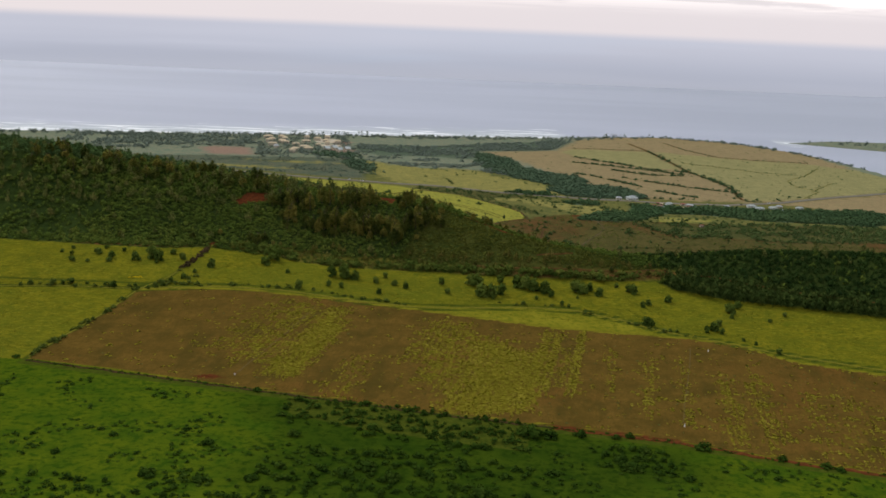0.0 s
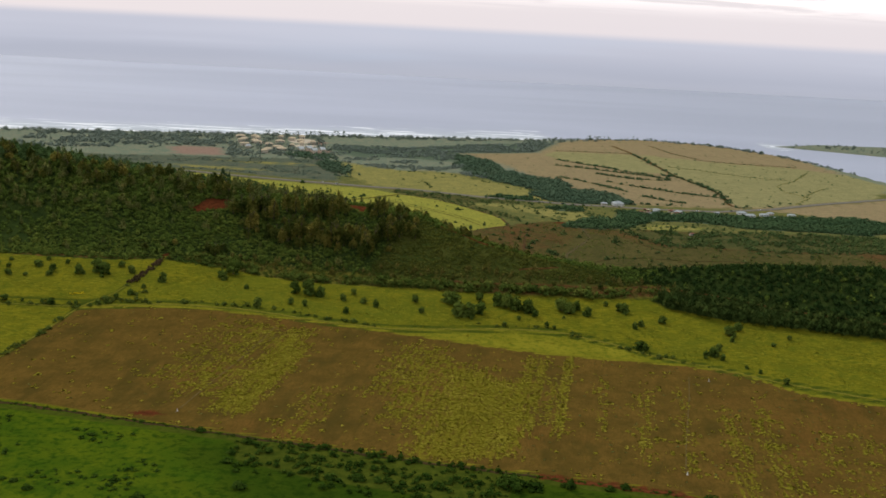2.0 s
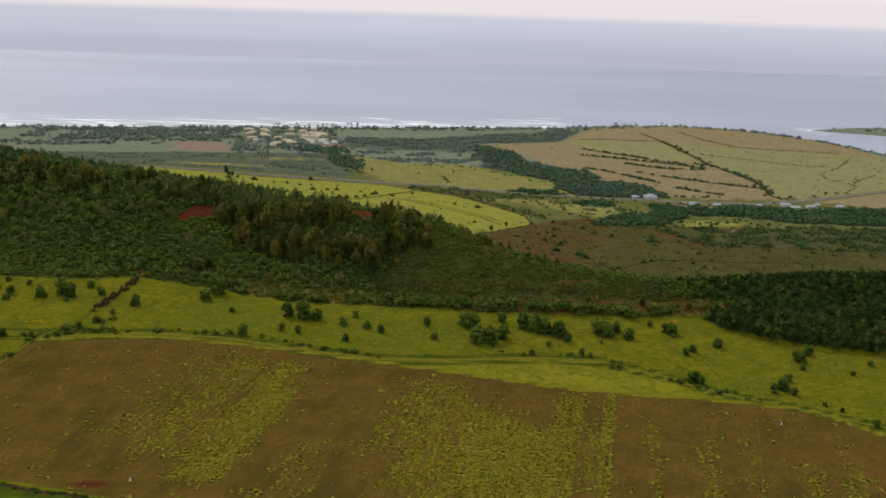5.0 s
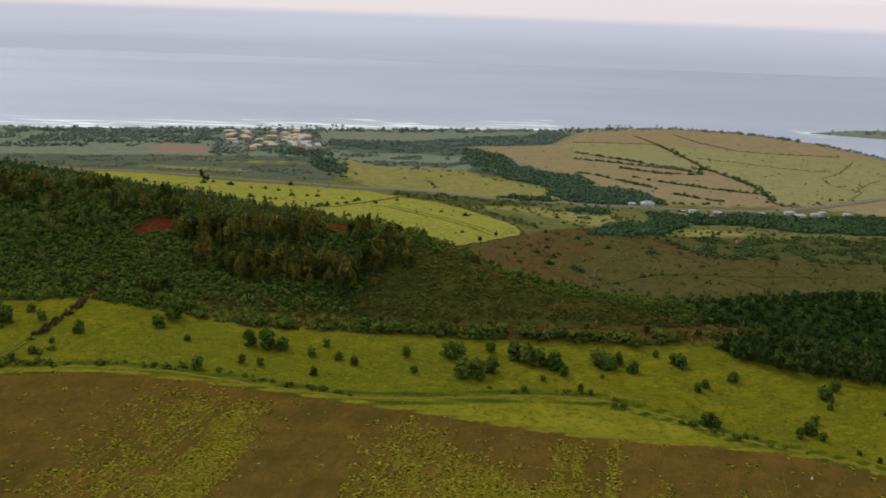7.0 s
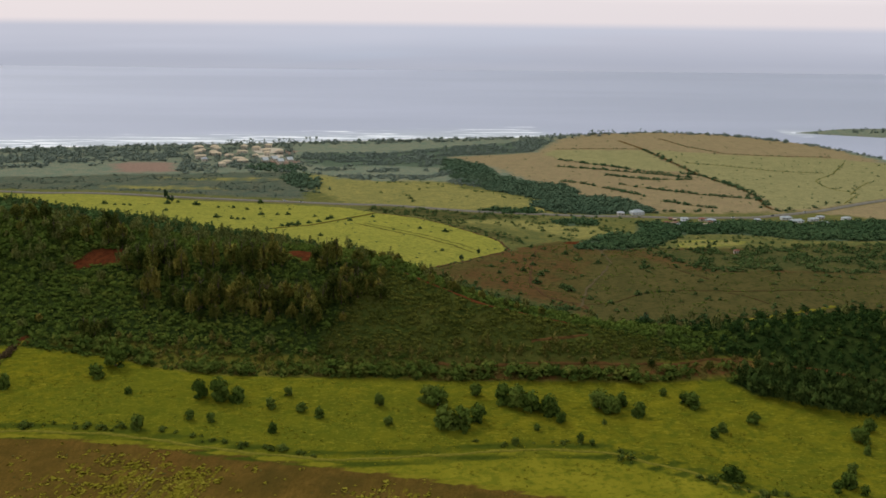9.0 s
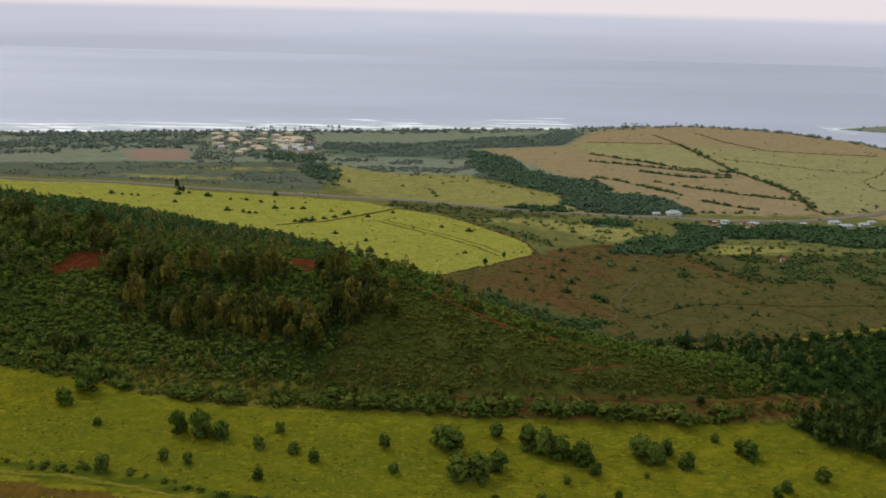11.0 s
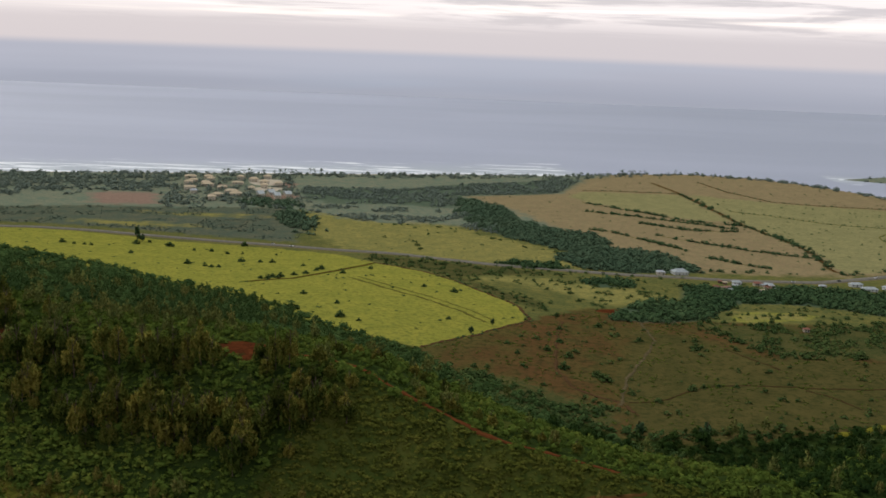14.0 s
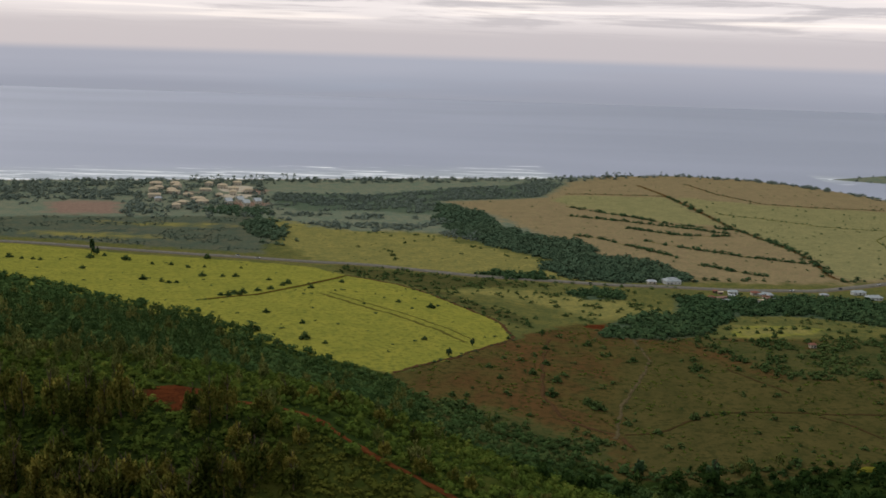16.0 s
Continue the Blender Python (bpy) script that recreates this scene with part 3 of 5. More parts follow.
HEDGE_TRACK = [(-264, 622), (-252, 700), (-240, 783), (-222, 817), (-213, 857), (-207, 914)]
LEFT_TRACK = [(-700, 772), (-349, 780), (-306, 786), (-240, 786)]
MEADOW_TRACK = [(-240, 787), (-175, 799), (-120, 795), (-60, 778), (-10, 769), (42, 774), (81, 779), (117, 776), (155, 756), (177, 737), (217, 716), (259, 690), (330, 660)]
FRONT_TRACK = [(-264, 618), (-115, 582), (1, 554), (74, 539), (143, 525), (201, 504), (248, 492), (420, 437)]
RIDGE_TRAIL = [(-45, 966), (-10, 972), (11, 966), (20, 953), (32, 939), (44, 933), (56, 921), (66, 915), (76, 913), (97, 912), (109, 908), (120, 901)]
SADDLE_STRIP = [(296, 1117), (312, 1125), (344, 1141), (400, 1168)]
LOWER_TRAIL = [(92, 883), (105, 885), (119, 888), (130, 891)]
RED_TRAIL = [(159, 1377), (150, 1330), (143, 1291), (136, 1233), (145, 1191), (174, 1174), (182, 1148)]
GULLY = [(172, 1164), (187, 1221), (208, 1267), (230, 1323), (230, 1386)]
DITCH = [(178, 1174), (199, 1176), (216, 1187), (235, 1203), (260, 1212), (300, 1217), (361, 1212), (430, 1220)]
DITCH_UP = [(285, 1310), (293, 1289), (312, 1251)]
DITCH_LOW = [(315, 1212), (327, 1201), (342, 1172)]
YELLOW_EDGE = [(-24, 1619), (31, 1573), (64, 1530), (98, 1462), (121, 1423), (130, 1368), (77, 1295), (33, 1254)]
YELLOW_TRACK = [(-40, 1500), (3, 1443), (33, 1412), (79, 1355), (90, 1340)]
YELLOW_FENCE = [(-23, 1615), (-57, 1543), (-96, 1483), (-136, 1451)]
ROAD = [(-1200, 1800), (-700, 1768), (-427, 1737), (-347, 1729), (-231, 1724), (-133, 1714), (-35, 1697), (29, 1674), (121, 1646), (209, 1627), (257, 1619), (350, 1608), (412, 1603), (470, 1610), (520, 1630), (582, 1665), (673, 1725), (831, 1819), (1000, 1915)]
HEAD_HEDGE = [(459, 2401), (478, 2269), (498, 2100), (505, 1985), (523, 1916), (537, 1849), (536, 1773), (521, 1690), (530, 1661)]
HEAD_LINES = [[(309, 2299), (404, 2284), (478, 2269)], [(547, 2418), (572, 2293), (622, 2207), (720, 2193), (822, 2192)], [(518, 2110), (570, 2080), (643, 2024), (734, 2005)], [(815, 2122), (743, 1998), (683, 1924), (676, 1854), (700, 1800), (644, 1722)], [(683, 1790), (730, 1867), (769, 1915)]]
HEAD_ROWS = [[(289, 2165), (363, 2079), (423, 2014), (503, 1978)], [(277, 2077), (375, 2020), (425, 1989), (485, 1946)], [(351, 1980), (404, 1937), (456, 1926), (489, 1932)], [(352, 1881), (407, 1832), (464, 1787), (518, 1761)], [(260, 1912), (295, 1895), (335, 1835), (371, 1780)], [(384, 1738), (418, 1708), (448, 1680)]]


def inside(outline, x, y):
    """How far inside an outline the points lie (outside: minus)."""
    x, y = np.asarray(x, float), np.asarray(y, float)
    best, odd = np.full(x.shape, 1e9), np.zeros(x.shape, bool)
    for (ax, ay), (bx, by) in zip(outline, outline[1:] + outline[:1]):
        dx, dy = bx - ax, by - ay
        s = np.clip(((x - ax) * dx + (y - ay) * dy) / (dx * dx + dy * dy), 0, 1)
        best = np.minimum(best, np.hypot(x - ax - s * dx, y - ay - s * dy))
        if ay != by:
            odd ^= ((ay > y) != (by > y)) & (x < ax + (y - ay) / (by - ay) * dx)
    return np.where(odd, best, -best)


def beside(line, half, x, y):
    """The same for a strip of that half width along a line."""
    best = np.full(np.shape(x), 1e9)
    for (ax, ay), (bx, by) in zip(line, line[1:]):
        dx, dy = bx - ax, by - ay
        s = np.clip(((x - ax) * dx + (y - ay) * dy) / (dx * dx + dy * dy), 0, 1)
        best = np.minimum(best, np.hypot(x - ax - s * dx, y - ay - s * dy))
    return half - best


def spot(cx, cy, r, x, y, sx=1.0):
    return r - np.hypot((x - cx) / sx, y - cy)


def most(*fields):
    return np.maximum.reduce([np.clip(f, -60, 60) for f in fields])


def weeds(x, y):
    """Where the weeds stand thick in the fallow field: in bands along its old rows."""
    u = x - 0.20 * (y - 640)
    bands = [(-150, 14, 0.42, 640, 800), (-122, 10, 0.66, 618, 790), (-96, 9, 1.0, 596, 778), (-83, 5, 0.8, 590, 742), (-48, 10, 0.45, 555, 665), (-15, 9, 0.45, 630, 765), (5, 10, 0.72, 590, 755), (24, 8, 0.55, 545, 725),
             (41, 10, 0.95, 545, 712), (58, 11, 1.05, 545, 690), (74, 5, 0.85, 550, 745), (83, 2.5, 0.75, 585, 735), (91, 2.2, 0.65, 595, 705), (99, 3.2, 1.0, 580, 745), (125, 3.5, 0.55, 585, 705), (149, 6, 0.52, 550, 685), (173, 4, 0.5, 530, 695),
             (200, 6, 0.62, 510, 655), (222, 7, 0.62, 510, 662), (250, 8, 0.36, 480, 640), (275, 10, 0.42, 470, 625), (305, 10, 0.4, 450, 610)]
    w = sum((a + 0.08) * np.exp(-(((u - c) / (1.3 * s)) ** 2)) * ease(lo, lo + 22, y) * ease(hi, hi - 30, y) for c, s, a, lo, hi in bands)
    return np.clip(w, 0, 1.2) - 0.35


def grid_mesh(name, xs, ys, height, fields, mat):
    X, Y = np.meshgrid(xs, ys)
    Zs = height(X, Y)
    nx, ny = len(xs), len(ys)
    co = np.stack([X, Y, Zs], -1).reshape(-1, 3)
    i = (np.arange(ny - 1)[:, None] * nx + np.arange(nx - 1)[None]).ravel()
    quads = np.stack([i, i + 1, i + nx + 1, i + nx], -1)
    me = quad_mesh(name, co, quads, mat)
    for key, values in fields(X, Y).items():
        me.attributes.new(key, "FLOAT", "POINT").data.foreach_set("value", np.ravel(values).astype(np.float32))
    me.polygons.foreach_set("use_smooth", np.ones(len(quads), bool))
    return new(name, me)


def quad_mesh(name, co, faces, *mats, slots=None, normals=None):
    """A mesh from arrays of corners and of quads or triangles; leaves take the normals of the crown that they make up."""
    me = bpy.data.meshes.new(name)
    co, faces = np.asarray(co, np.float32), np.asarray(faces, np.int32)
    n = faces.shape[1]
    me.vertices.add(len(co)), me.loops.add(faces.size), me.polygons.add(len(faces))
    me.vertices.foreach_set("co", co.ravel())
    me.loops.foreach_set("vertex_index", faces.ravel())
    me.polygons.foreach_set("loop_start", np.arange(len(faces), dtype=np.int32) * n)
    for m in mats:
        me.materials.append(m)
    if slots is not None:
        me.polygons.foreach_set("material_index", np.asarray(slots, np.int32))
    me.update(calc_edges=True)
    if normals is not None:
        me.attributes.new("custom_normal", "FLOAT_VECTOR", "POINT").data.foreach_set("vector", np.asarray(normals, np.float32).ravel())
    return me


def ground_fields(x, y):
    shore = lookup(SHORE, x)
    return {
        "near": np.clip(1000 - y, -60, 60),
        "lush": most(inside(LUSH, x, y), spot(76, 953, 9, x, y, 1.5), spot(195, 1035, 8, x, y, 2)),
        "damp": most(inside(DAMP, x, y)),
        "field": most(inside(FIELD, x, y)),
        "weed": weeds(x, y),
        "forest": most(inside(FOREST, x, y)),
        "heath": most(inside(HEATH, x, y), spot(75, 955, 9, x, y, 1.3)),
        "slope": most(inside(SLOPE, x, y)),
        "olive": most(inside(OLIVE, x, y), spot(182, 1220, 11, x, y)),
        "yellow": most(inside(YELLOW, x, y), inside(YELLOW_PLOT, x, y) - 14),
        "tan": most(inside(TAN, x, y), inside(TAN_RIGHT, x, y)),
        "straw": most(inside(STRAW, x, y), inside(STRAW_BACK, x, y) - 6),
        "graze": most(inside(PASTURE, x, y) + 12, inside(YELLOW_STRIP, x, y) - 7, inside(YELLOW_PLOT, x, y) - 16, spot(-350, 1812, 16, x, y, 4.0), spot(-285, 1915, 13, x, y, 4.0)),
        "coast": np.clip(y - 1900, -60, 60),
        "moor": most(inside(DARK_LEFT, x, y)),
        "clay": most(inside(RED_EARTH, x, y), spot(-205, 2120, 30, x, y), spot(-215, 2260, 30, x, y, 0.7), spot(-330, 2215, 30, x, y, 1.3) - 12),
        "rank": most(*(beside([(a + dx, b + dy) for a, b in MEADOW_TRACK], 2.6, x, y) for dx, dy in ((0.5, 5.5), (-0.5, -5.0))), beside(HEDGE_TRACK, 2.0, x, y), beside(LEFT_TRACK, 3.2, x, y), beside([(a, b - 4) for a, b in FRONT_TRACK], 3.4, x, y), beside([(-700, 792), (-349, 800), (-222, 800)], 2.8, x, y), beside(YELLOW_FENCE, 3.5, x, y), beside(DITCH, 1.2, x, y), inside(HOLLOW, x, y)),
        "wood": most(*(inside(p, x, y) for p in (GROVE, BELT, ROW_GROVE, SMALL_GROVE))),
        "far_wood": most(inside(WOOD_MID, x, y)),
        "scrub": most(inside(SCRUB, x, y), inside(RIGHT_SCRUB, x, y), inside(RAVINE, x, y) - 4),
        "strip": most(inside(STRIP, x, y)),
        "rust": most(np.minimum(inside(STRIP, x, y), x - 35) - 2, spot(-93, 882, 6, x, y, 1.6) - 2, beside([(-330, 900), (-290, 904), (-250, 903), (-222, 911)], 3.2, x, y)),
        "sand": np.maximum(np.where((x > 930) & (y > 2470), -60, np.clip(26 - (shore - y), -60, 60)), most(spot(-252, 2285, 42, x, y, 0.7), spot(-236, 2200, 26, x, y))),
        "pale": most(beside(FIELD[1:11], 2.6, x, y), beside([(a, b + 5) for a, b in FRONT_TRACK[1:]], 1.2, x, y)),
        "bright": most(inside(BRIGHT, x, y)),
        "dirt": most(beside(HEAD_HEDGE, 5, x, y), beside(ROAD, 9, x, y)),
        "red": most(spot(-140, 601, 3.5, x, y, 3.0), beside([(74, 541), (143, 527)], 3, x, y), spot(-182, 998, 11, x, y, 1.5), spot(-196, 990, 6, x, y, 1.5), spot(-48, 978, 12, x, y, 1.1), spot(-44, 966, 5, x, y), spot(212, 1428, 14, x, y, 1.7) - 5, spot(245, 1375, 9, x, y, 1.6) - 7, spot(375, 1370, 6, x, y, 1.8) - 3, spot(-207, 912, 5, x, y), spot(285, 605, 26, x, y) - 25, spot(270, 570, 18, x, y, 1.4) - 17, spot(130, 1310, 30, x, y, 1.3) - 27, spot(230, 1330, 20, x, y) - 18),
    }


def steps(*spans):
    return np.concatenate([np.arange(a, b, s, dtype=float) for a, b, s in spans])


ground = grid_mesh("ground", steps((-4800, -1000, 120), (-1000, -440, 12), (-440, 520, 5.5), (520, 1300, 10), (1300, 4900, 150)), steps((-1500, 300, 60), (300, 430, 8), (430, 1450, 5.5), (1450, 2900, 8), (2900, 3100, 40)), land, ground_fields, GROUND)
tagged(ground, "rolling green, yellow and bare red-brown farmland above the sea", "ground", kind="structure")


def sea_fields(x, y):
    return {"off": np.where((x > 900) & (y > 2440), 3 * np.hypot(x - 950, y - 2722) - 30, y - lookup(SHORE, x) + 400 * ease(310, 430, x))}


sea = grid_mesh("sea", steps((-5400, -1200, 200), (-1200, 1500, 25), (1500, 5600, 200)), steps((1500, 2200, 50), (2200, 3100, 14), (3100, 6400, 110)), lambda x, y: 0 * x, sea_fields, SEA)
tagged(sea, "grey-blue ocean with broken white surf along the beach", "water", kind="structure")


def ribbon(name, line, half, lift, mat, ragged=0.0, shift=0.0):
    """A strip of road or track laid over the ground, with more or less ragged edges."""
    pts = []
    for (ax, ay), (bx, by) in zip(line, line[1:]):
        n = max(2, int(math.hypot(bx - ax, by - ay) / (3 if ragged else 6)))
        pts += [(ax + (bx - ax) * k / n, ay + (by - ay) * k / n) for k in range(n)]
    p = np.array(pts + [line[-1]], float)
    k = np.hanning(9) / np.hanning(9).sum()
    p = np.stack([np.convolve(np.pad(p[:, c], 4, mode="edge"), k, "valid") for c in (0, 1)], -1)
    d = np.gradient(p, axis=0)
    side = np.stack([-d[:, 1], d[:, 0]], -1) / np.linalg.norm(d, axis=1)[:, None]
    t = np.arange(len(p))
    wave = [1 + ragged * (np.sin(t * 1.7 + q) * 0.5 + np.sin(t * 0.61 + 2 * q + len(p)) * 0.7 + np.sin(t * 3.1 + q) * 0.3) for q in (0.0, 2.1)]
    left, right = (half * np.clip(w, 0.15, 2)[:, None] for w in wave)
    p = p + side * shift
    if ragged:
        edges = [(left + 0.3, -0.5), (left, 0), (-right, 0), (-right - 0.3, -0.5)]
        rows = [np.c_[p + side * o, land(*(p + side * o).T) + lift + dz] for o, dz in edges]
    else:
        z = np.maximum.reduce([land(*(p + side * o).T) for o in (-half, 0, half)]) + lift
        rows = [np.c_[p + side * o, z + dz] for o, dz in ((half + 0.4, -0.6), (half, 0), (-half, 0), (-half - 0.4, -0.6))]
    co = np.stack(rows, 1).reshape(-1, 3)
    i = np.arange(len(p) - 1) * 4
    faces = np.concatenate([np.stack([i + c, i + c + 1, i + c + 5, i + c + 4], -1) for c in range(3)])
    return new(name, quad_mesh(name, co, faces, mat))


road = tagged(ribbon("road", ROAD, 5.5, 0.35, ASPHALT), "grey two-lane asphalt highway across the lowland", "road", kind="structure")
for line, half, mat, words in (
    (MEADOW_TRACK, 0.9, PALE_GRASS, "pale grassy farm track through yellow pasture"),
    (HEDGE_TRACK, 0.5, PALE_GRASS, "pale grassy track along the field's side"),
    (LEFT_TRACK, 0.5, PALE_GRASS, "faint grassy track across yellow pasture"),
    (FRONT_TRACK[:4], 1.1, DARK_SOIL, "dark ditch below the fallow field"),
    (FRONT_TRACK[3:], 1.5, RED_SOIL, "narrow red earth track below the fallow field"),
    (WHEEL_WEST, 0.22, PALE_SOIL, "faint pale wheel line over the fallow field"),
    (WHEEL_EAST, 0.15, PALE_SOIL, "faint pale wheel line over the fallow field"),
    (FOOT_TRACK, 0.8, RUST_SOIL, "rust-brown path along the wood's edge"),
    (RIDGE_TRAIL, 1.6, RED_SOIL, "red earth trail along the ridge"),
    (SADDLE_STRIP, 2.6, PALE_GRASS, "pale yellow grass strip on the far hillside"),
    (LOWER_TRAIL, 0.8, RUST_SOIL, "short rust-brown earth trail on the hillside"),
    (RED_TRAIL, 1.2, SLOPE_SOIL, "worn red-brown path over the bare slope"),
    (GULLY, 1.1, DRY_BED, "dry gully with pale stones on the bare slope"),
    (DITCH, 1.0, DARK_SOIL, "dark ditch across olive pasture"),
    (DITCH_UP, 0.9, DARK_SOIL, "dark ditch across olive pasture"),
    (DITCH_LOW, 0.9, DARK_SOIL, "dark ditch across olive pasture"),
    (YELLOW_EDGE, 1.4, SLOPE_SOIL, "brown farm track along the yellow field"),
    (YELLOW_TRACK, 1.5, DARK_GRASS, "dark worn line through yellow grass"),
    ([(x + 7, y + 9) for x, y in YELLOW_TRACK], 0.8, DARK_GRASS, "dark worn line through yellow grass"),
    (YELLOW_FENCE, 1.3, RUST_SOIL, "brown field line through yellow grass"),
    (HEAD_HEDGE, 2.0, RUST_SOIL, "brown farm track over the headland"),
    (HEAD_LINES[0], 1.6, RUST_SOIL, "brown field line on the headland"),
    (HEAD_LINES[1], 1.6, RUST_SOIL, "brown field line on the headland"),
    *((row, 0.55, DARK_GRASS, "dark line of old field bank on the headland") for row in HEAD_ROWS),
    *((part_line, 0.8, DARK_GRASS, "dark winding ditch on the headland") for part_line in HEAD_LINES[2:]),
):
    tagged(ribbon("track", line, half, 0.22, mat, 0.75), words, "track", kind="structure")


def trodden(p, gap):
    """Which of the places lie on a trail or a bare red patch."""
    near = [beside(t, g, p[:, 0], p[:, 1]) > 0 for t, g in ((RIDGE_TRAIL, gap + 1.2), (LOWER_TRAIL, gap))]
    near.append((inside(STRIP, p[:, 0], p[:, 1]) > 0.5) | (inside(WALL_BAND, p[:, 0], p[:, 1]) > 0) | (beside(FOOT_TRACK, 3.4, p[:, 0], p[:, 1]) > 0))
    near += [spot(76, 953, 8, p[:, 0], p[:, 1], 1.5) > 0, spot(195, 1035, 7, p[:, 0], p[:, 1], 2) > 0]
    return np.logical_or.reduce(near) | (ground_fields(p[:, 0], p[:, 1])["red"] > 0.8)

# ---- plants ----
RNG = np.random.default_rng(7)
KERNEL = np.array([(1, 0, 0), (0, 1, 0), (-1, 0, 0), (0, -1, 0), (0, 0, 1), (0, 0, -1)], float)
KERNEL_F = np.array([(0, 1, 4), (1, 2, 4), (2, 3, 4), (3, 0, 4), (1, 0, 5), (2, 1, 5), (3, 2, 5), (0, 3, 5)])


def sprays(lobes, count, size, core=0.78, upright=0.0, single=False, level=0.45):
    """A crown as triangles: for each lobe (centre, radii) a rough kernel and a shell of small leaf sprays. level: how flat the leaves lie."""
    co, faces, nor, n = [], [], [], 0
    for cx, cy, cz, rx, ry, rz in lobes:
        c, r = np.array((cx, cy, cz)), np.array((rx, ry, rz))
        if core:
            co.append(c + KERNEL * r * core * RNG.uniform(0.8, 1.2, (6, 1)))
            faces.append((KERNEL_F[:4] if single else KERNEL_F) + n)
            lying = KERNEL + np.array((0, 0, level))
            nor.append(lying / np.maximum(np.linalg.norm(lying, axis=1), 0.1)[:, None])
            n += 6
        d = RNG.normal(size=(count, 3))
        d[:, 2] += 0.35
        d /= np.linalg.norm(d, axis=1)[:, None]
        p = c + d * r * RNG.uniform(0.72, 1.12, (count, 1))
        a = np.cross(d, RNG.normal(size=(count, 3)))
        a /= np.linalg.norm(a, axis=1)[:, None] + 1e-6
        b = np.cross(d + 0.7 * RNG.normal(size=(count, 3)), a)
        b /= np.linalg.norm(b, axis=1)[:, None] + 1e-6
        if upright:
            a = a * 0.45
            b = d * 0.8 + RNG.normal(0, 0.3, (count, 3))
            b[:, 2] = upright
        soft = d * 0.8 + np.array((0, 0, level)) + RNG.normal(0, 0.22, (count, 3))
        soft /= np.linalg.norm(soft, axis=1)[:, None]
        s = size * RNG.uniform(0.55, 1.4, (count, 1))
        if single:
            s = s * 1.3
            co.append(np.stack([p - a * s, p + b * s, p + a * s], 1).reshape(-1, 3))
            faces.append(np.arange(count * 3).reshape(-1, 3) + n)
            nor.append(np.repeat(soft, 3, 0))
            n += 3 * count
            continue
        quad = np.stack([p - a * s, p + b * s * 0.8, p + a * s, p - b * s * 0.9], 1).reshape(-1, 3)
        k = np.arange(count)[:, None] * 4 + n
        co.append(quad)
        nor.append(np.repeat(soft, 4, 0))
        faces.append((k + np.array([0, 1, 2])).reshape(-1, 3)), faces.append((k + np.array([0, 2, 3])).reshape(-1, 3))
        n += 4 * count
    co, faces, nor = np.concatenate(co), np.concatenate(faces), np.concatenate(nor)
    out = np.cross(co[faces[:, 1]] - co[faces[:, 0]], co[faces[:, 2]] - co[faces[:, 0]])
    turned = (out * nor[faces].sum(1)).sum(1) < 0
    faces[turned] = faces[turned][:, ::-1]
    return co, faces, nor


def broad_lobes(n=7, wide=0.42, low=0.28, lobe=(0.42, 0.62)):
    """An uneven spreading crown, for a plant one metre high."""
    out = [(0, 0, 0.68, wide * 0.62, wide * 0.62, 0.30)]
    for k in range(n):
        a, r = 2 * math.pi * (k + RNG.uniform(-0.3, 0.3)) / n, wide * RNG.uniform(0.35, 0.62)
        s = wide * RNG.uniform(*lobe)
        out.append((r * math.cos(a), r * math.sin(a), RNG.uniform(low + 0.1, 0.72), s, s * RNG.uniform(0.8, 1.2), s * RNG.uniform(0.55, 0.85)))
    return out


def plume_lobes(n=9, wide=0.15):
    """A tall ragged crown of upright plumes."""
    out = [(0, 0, 0.36, wide * 0.5, wide * 0.5, 0.26)]
    for k in range(n):
        a, q = 2.4 * k + RNG.uniform(-0.4, 0.4), math.sqrt((k + RNG.uniform(0, 1)) / n)
        s, tall = wide * RNG.uniform(0.14, 0.25), RNG.uniform(0.13, 0.26)
        z = RNG.uniform(0.34 - 0.1 * q, max(0.36, 0.98 - 0.42 * q - tall))
        out.append((wide * q * math.cos(a), wide * q * math.sin(a), z, s, s, tall))
    return out


def bush_lobes(n=4, wide=0.55):
    out = [(0, 0, 0.5, wide * 0.7, wide * 0.7, 0.46)]
    for k in range(n):
        a, r = 2 * math.pi * (k + RNG.uniform(-0.35, 0.35)) / n, wide * RNG.uniform(0.5, 0.95)
        s = wide * RNG.uniform(0.35, 0.6)
        out.append((r * math.cos(a), r * math.sin(a), s * RNG.uniform(0.6, 1.0), s, s, s * RNG.uniform(0.7, 1.0)))
    return out


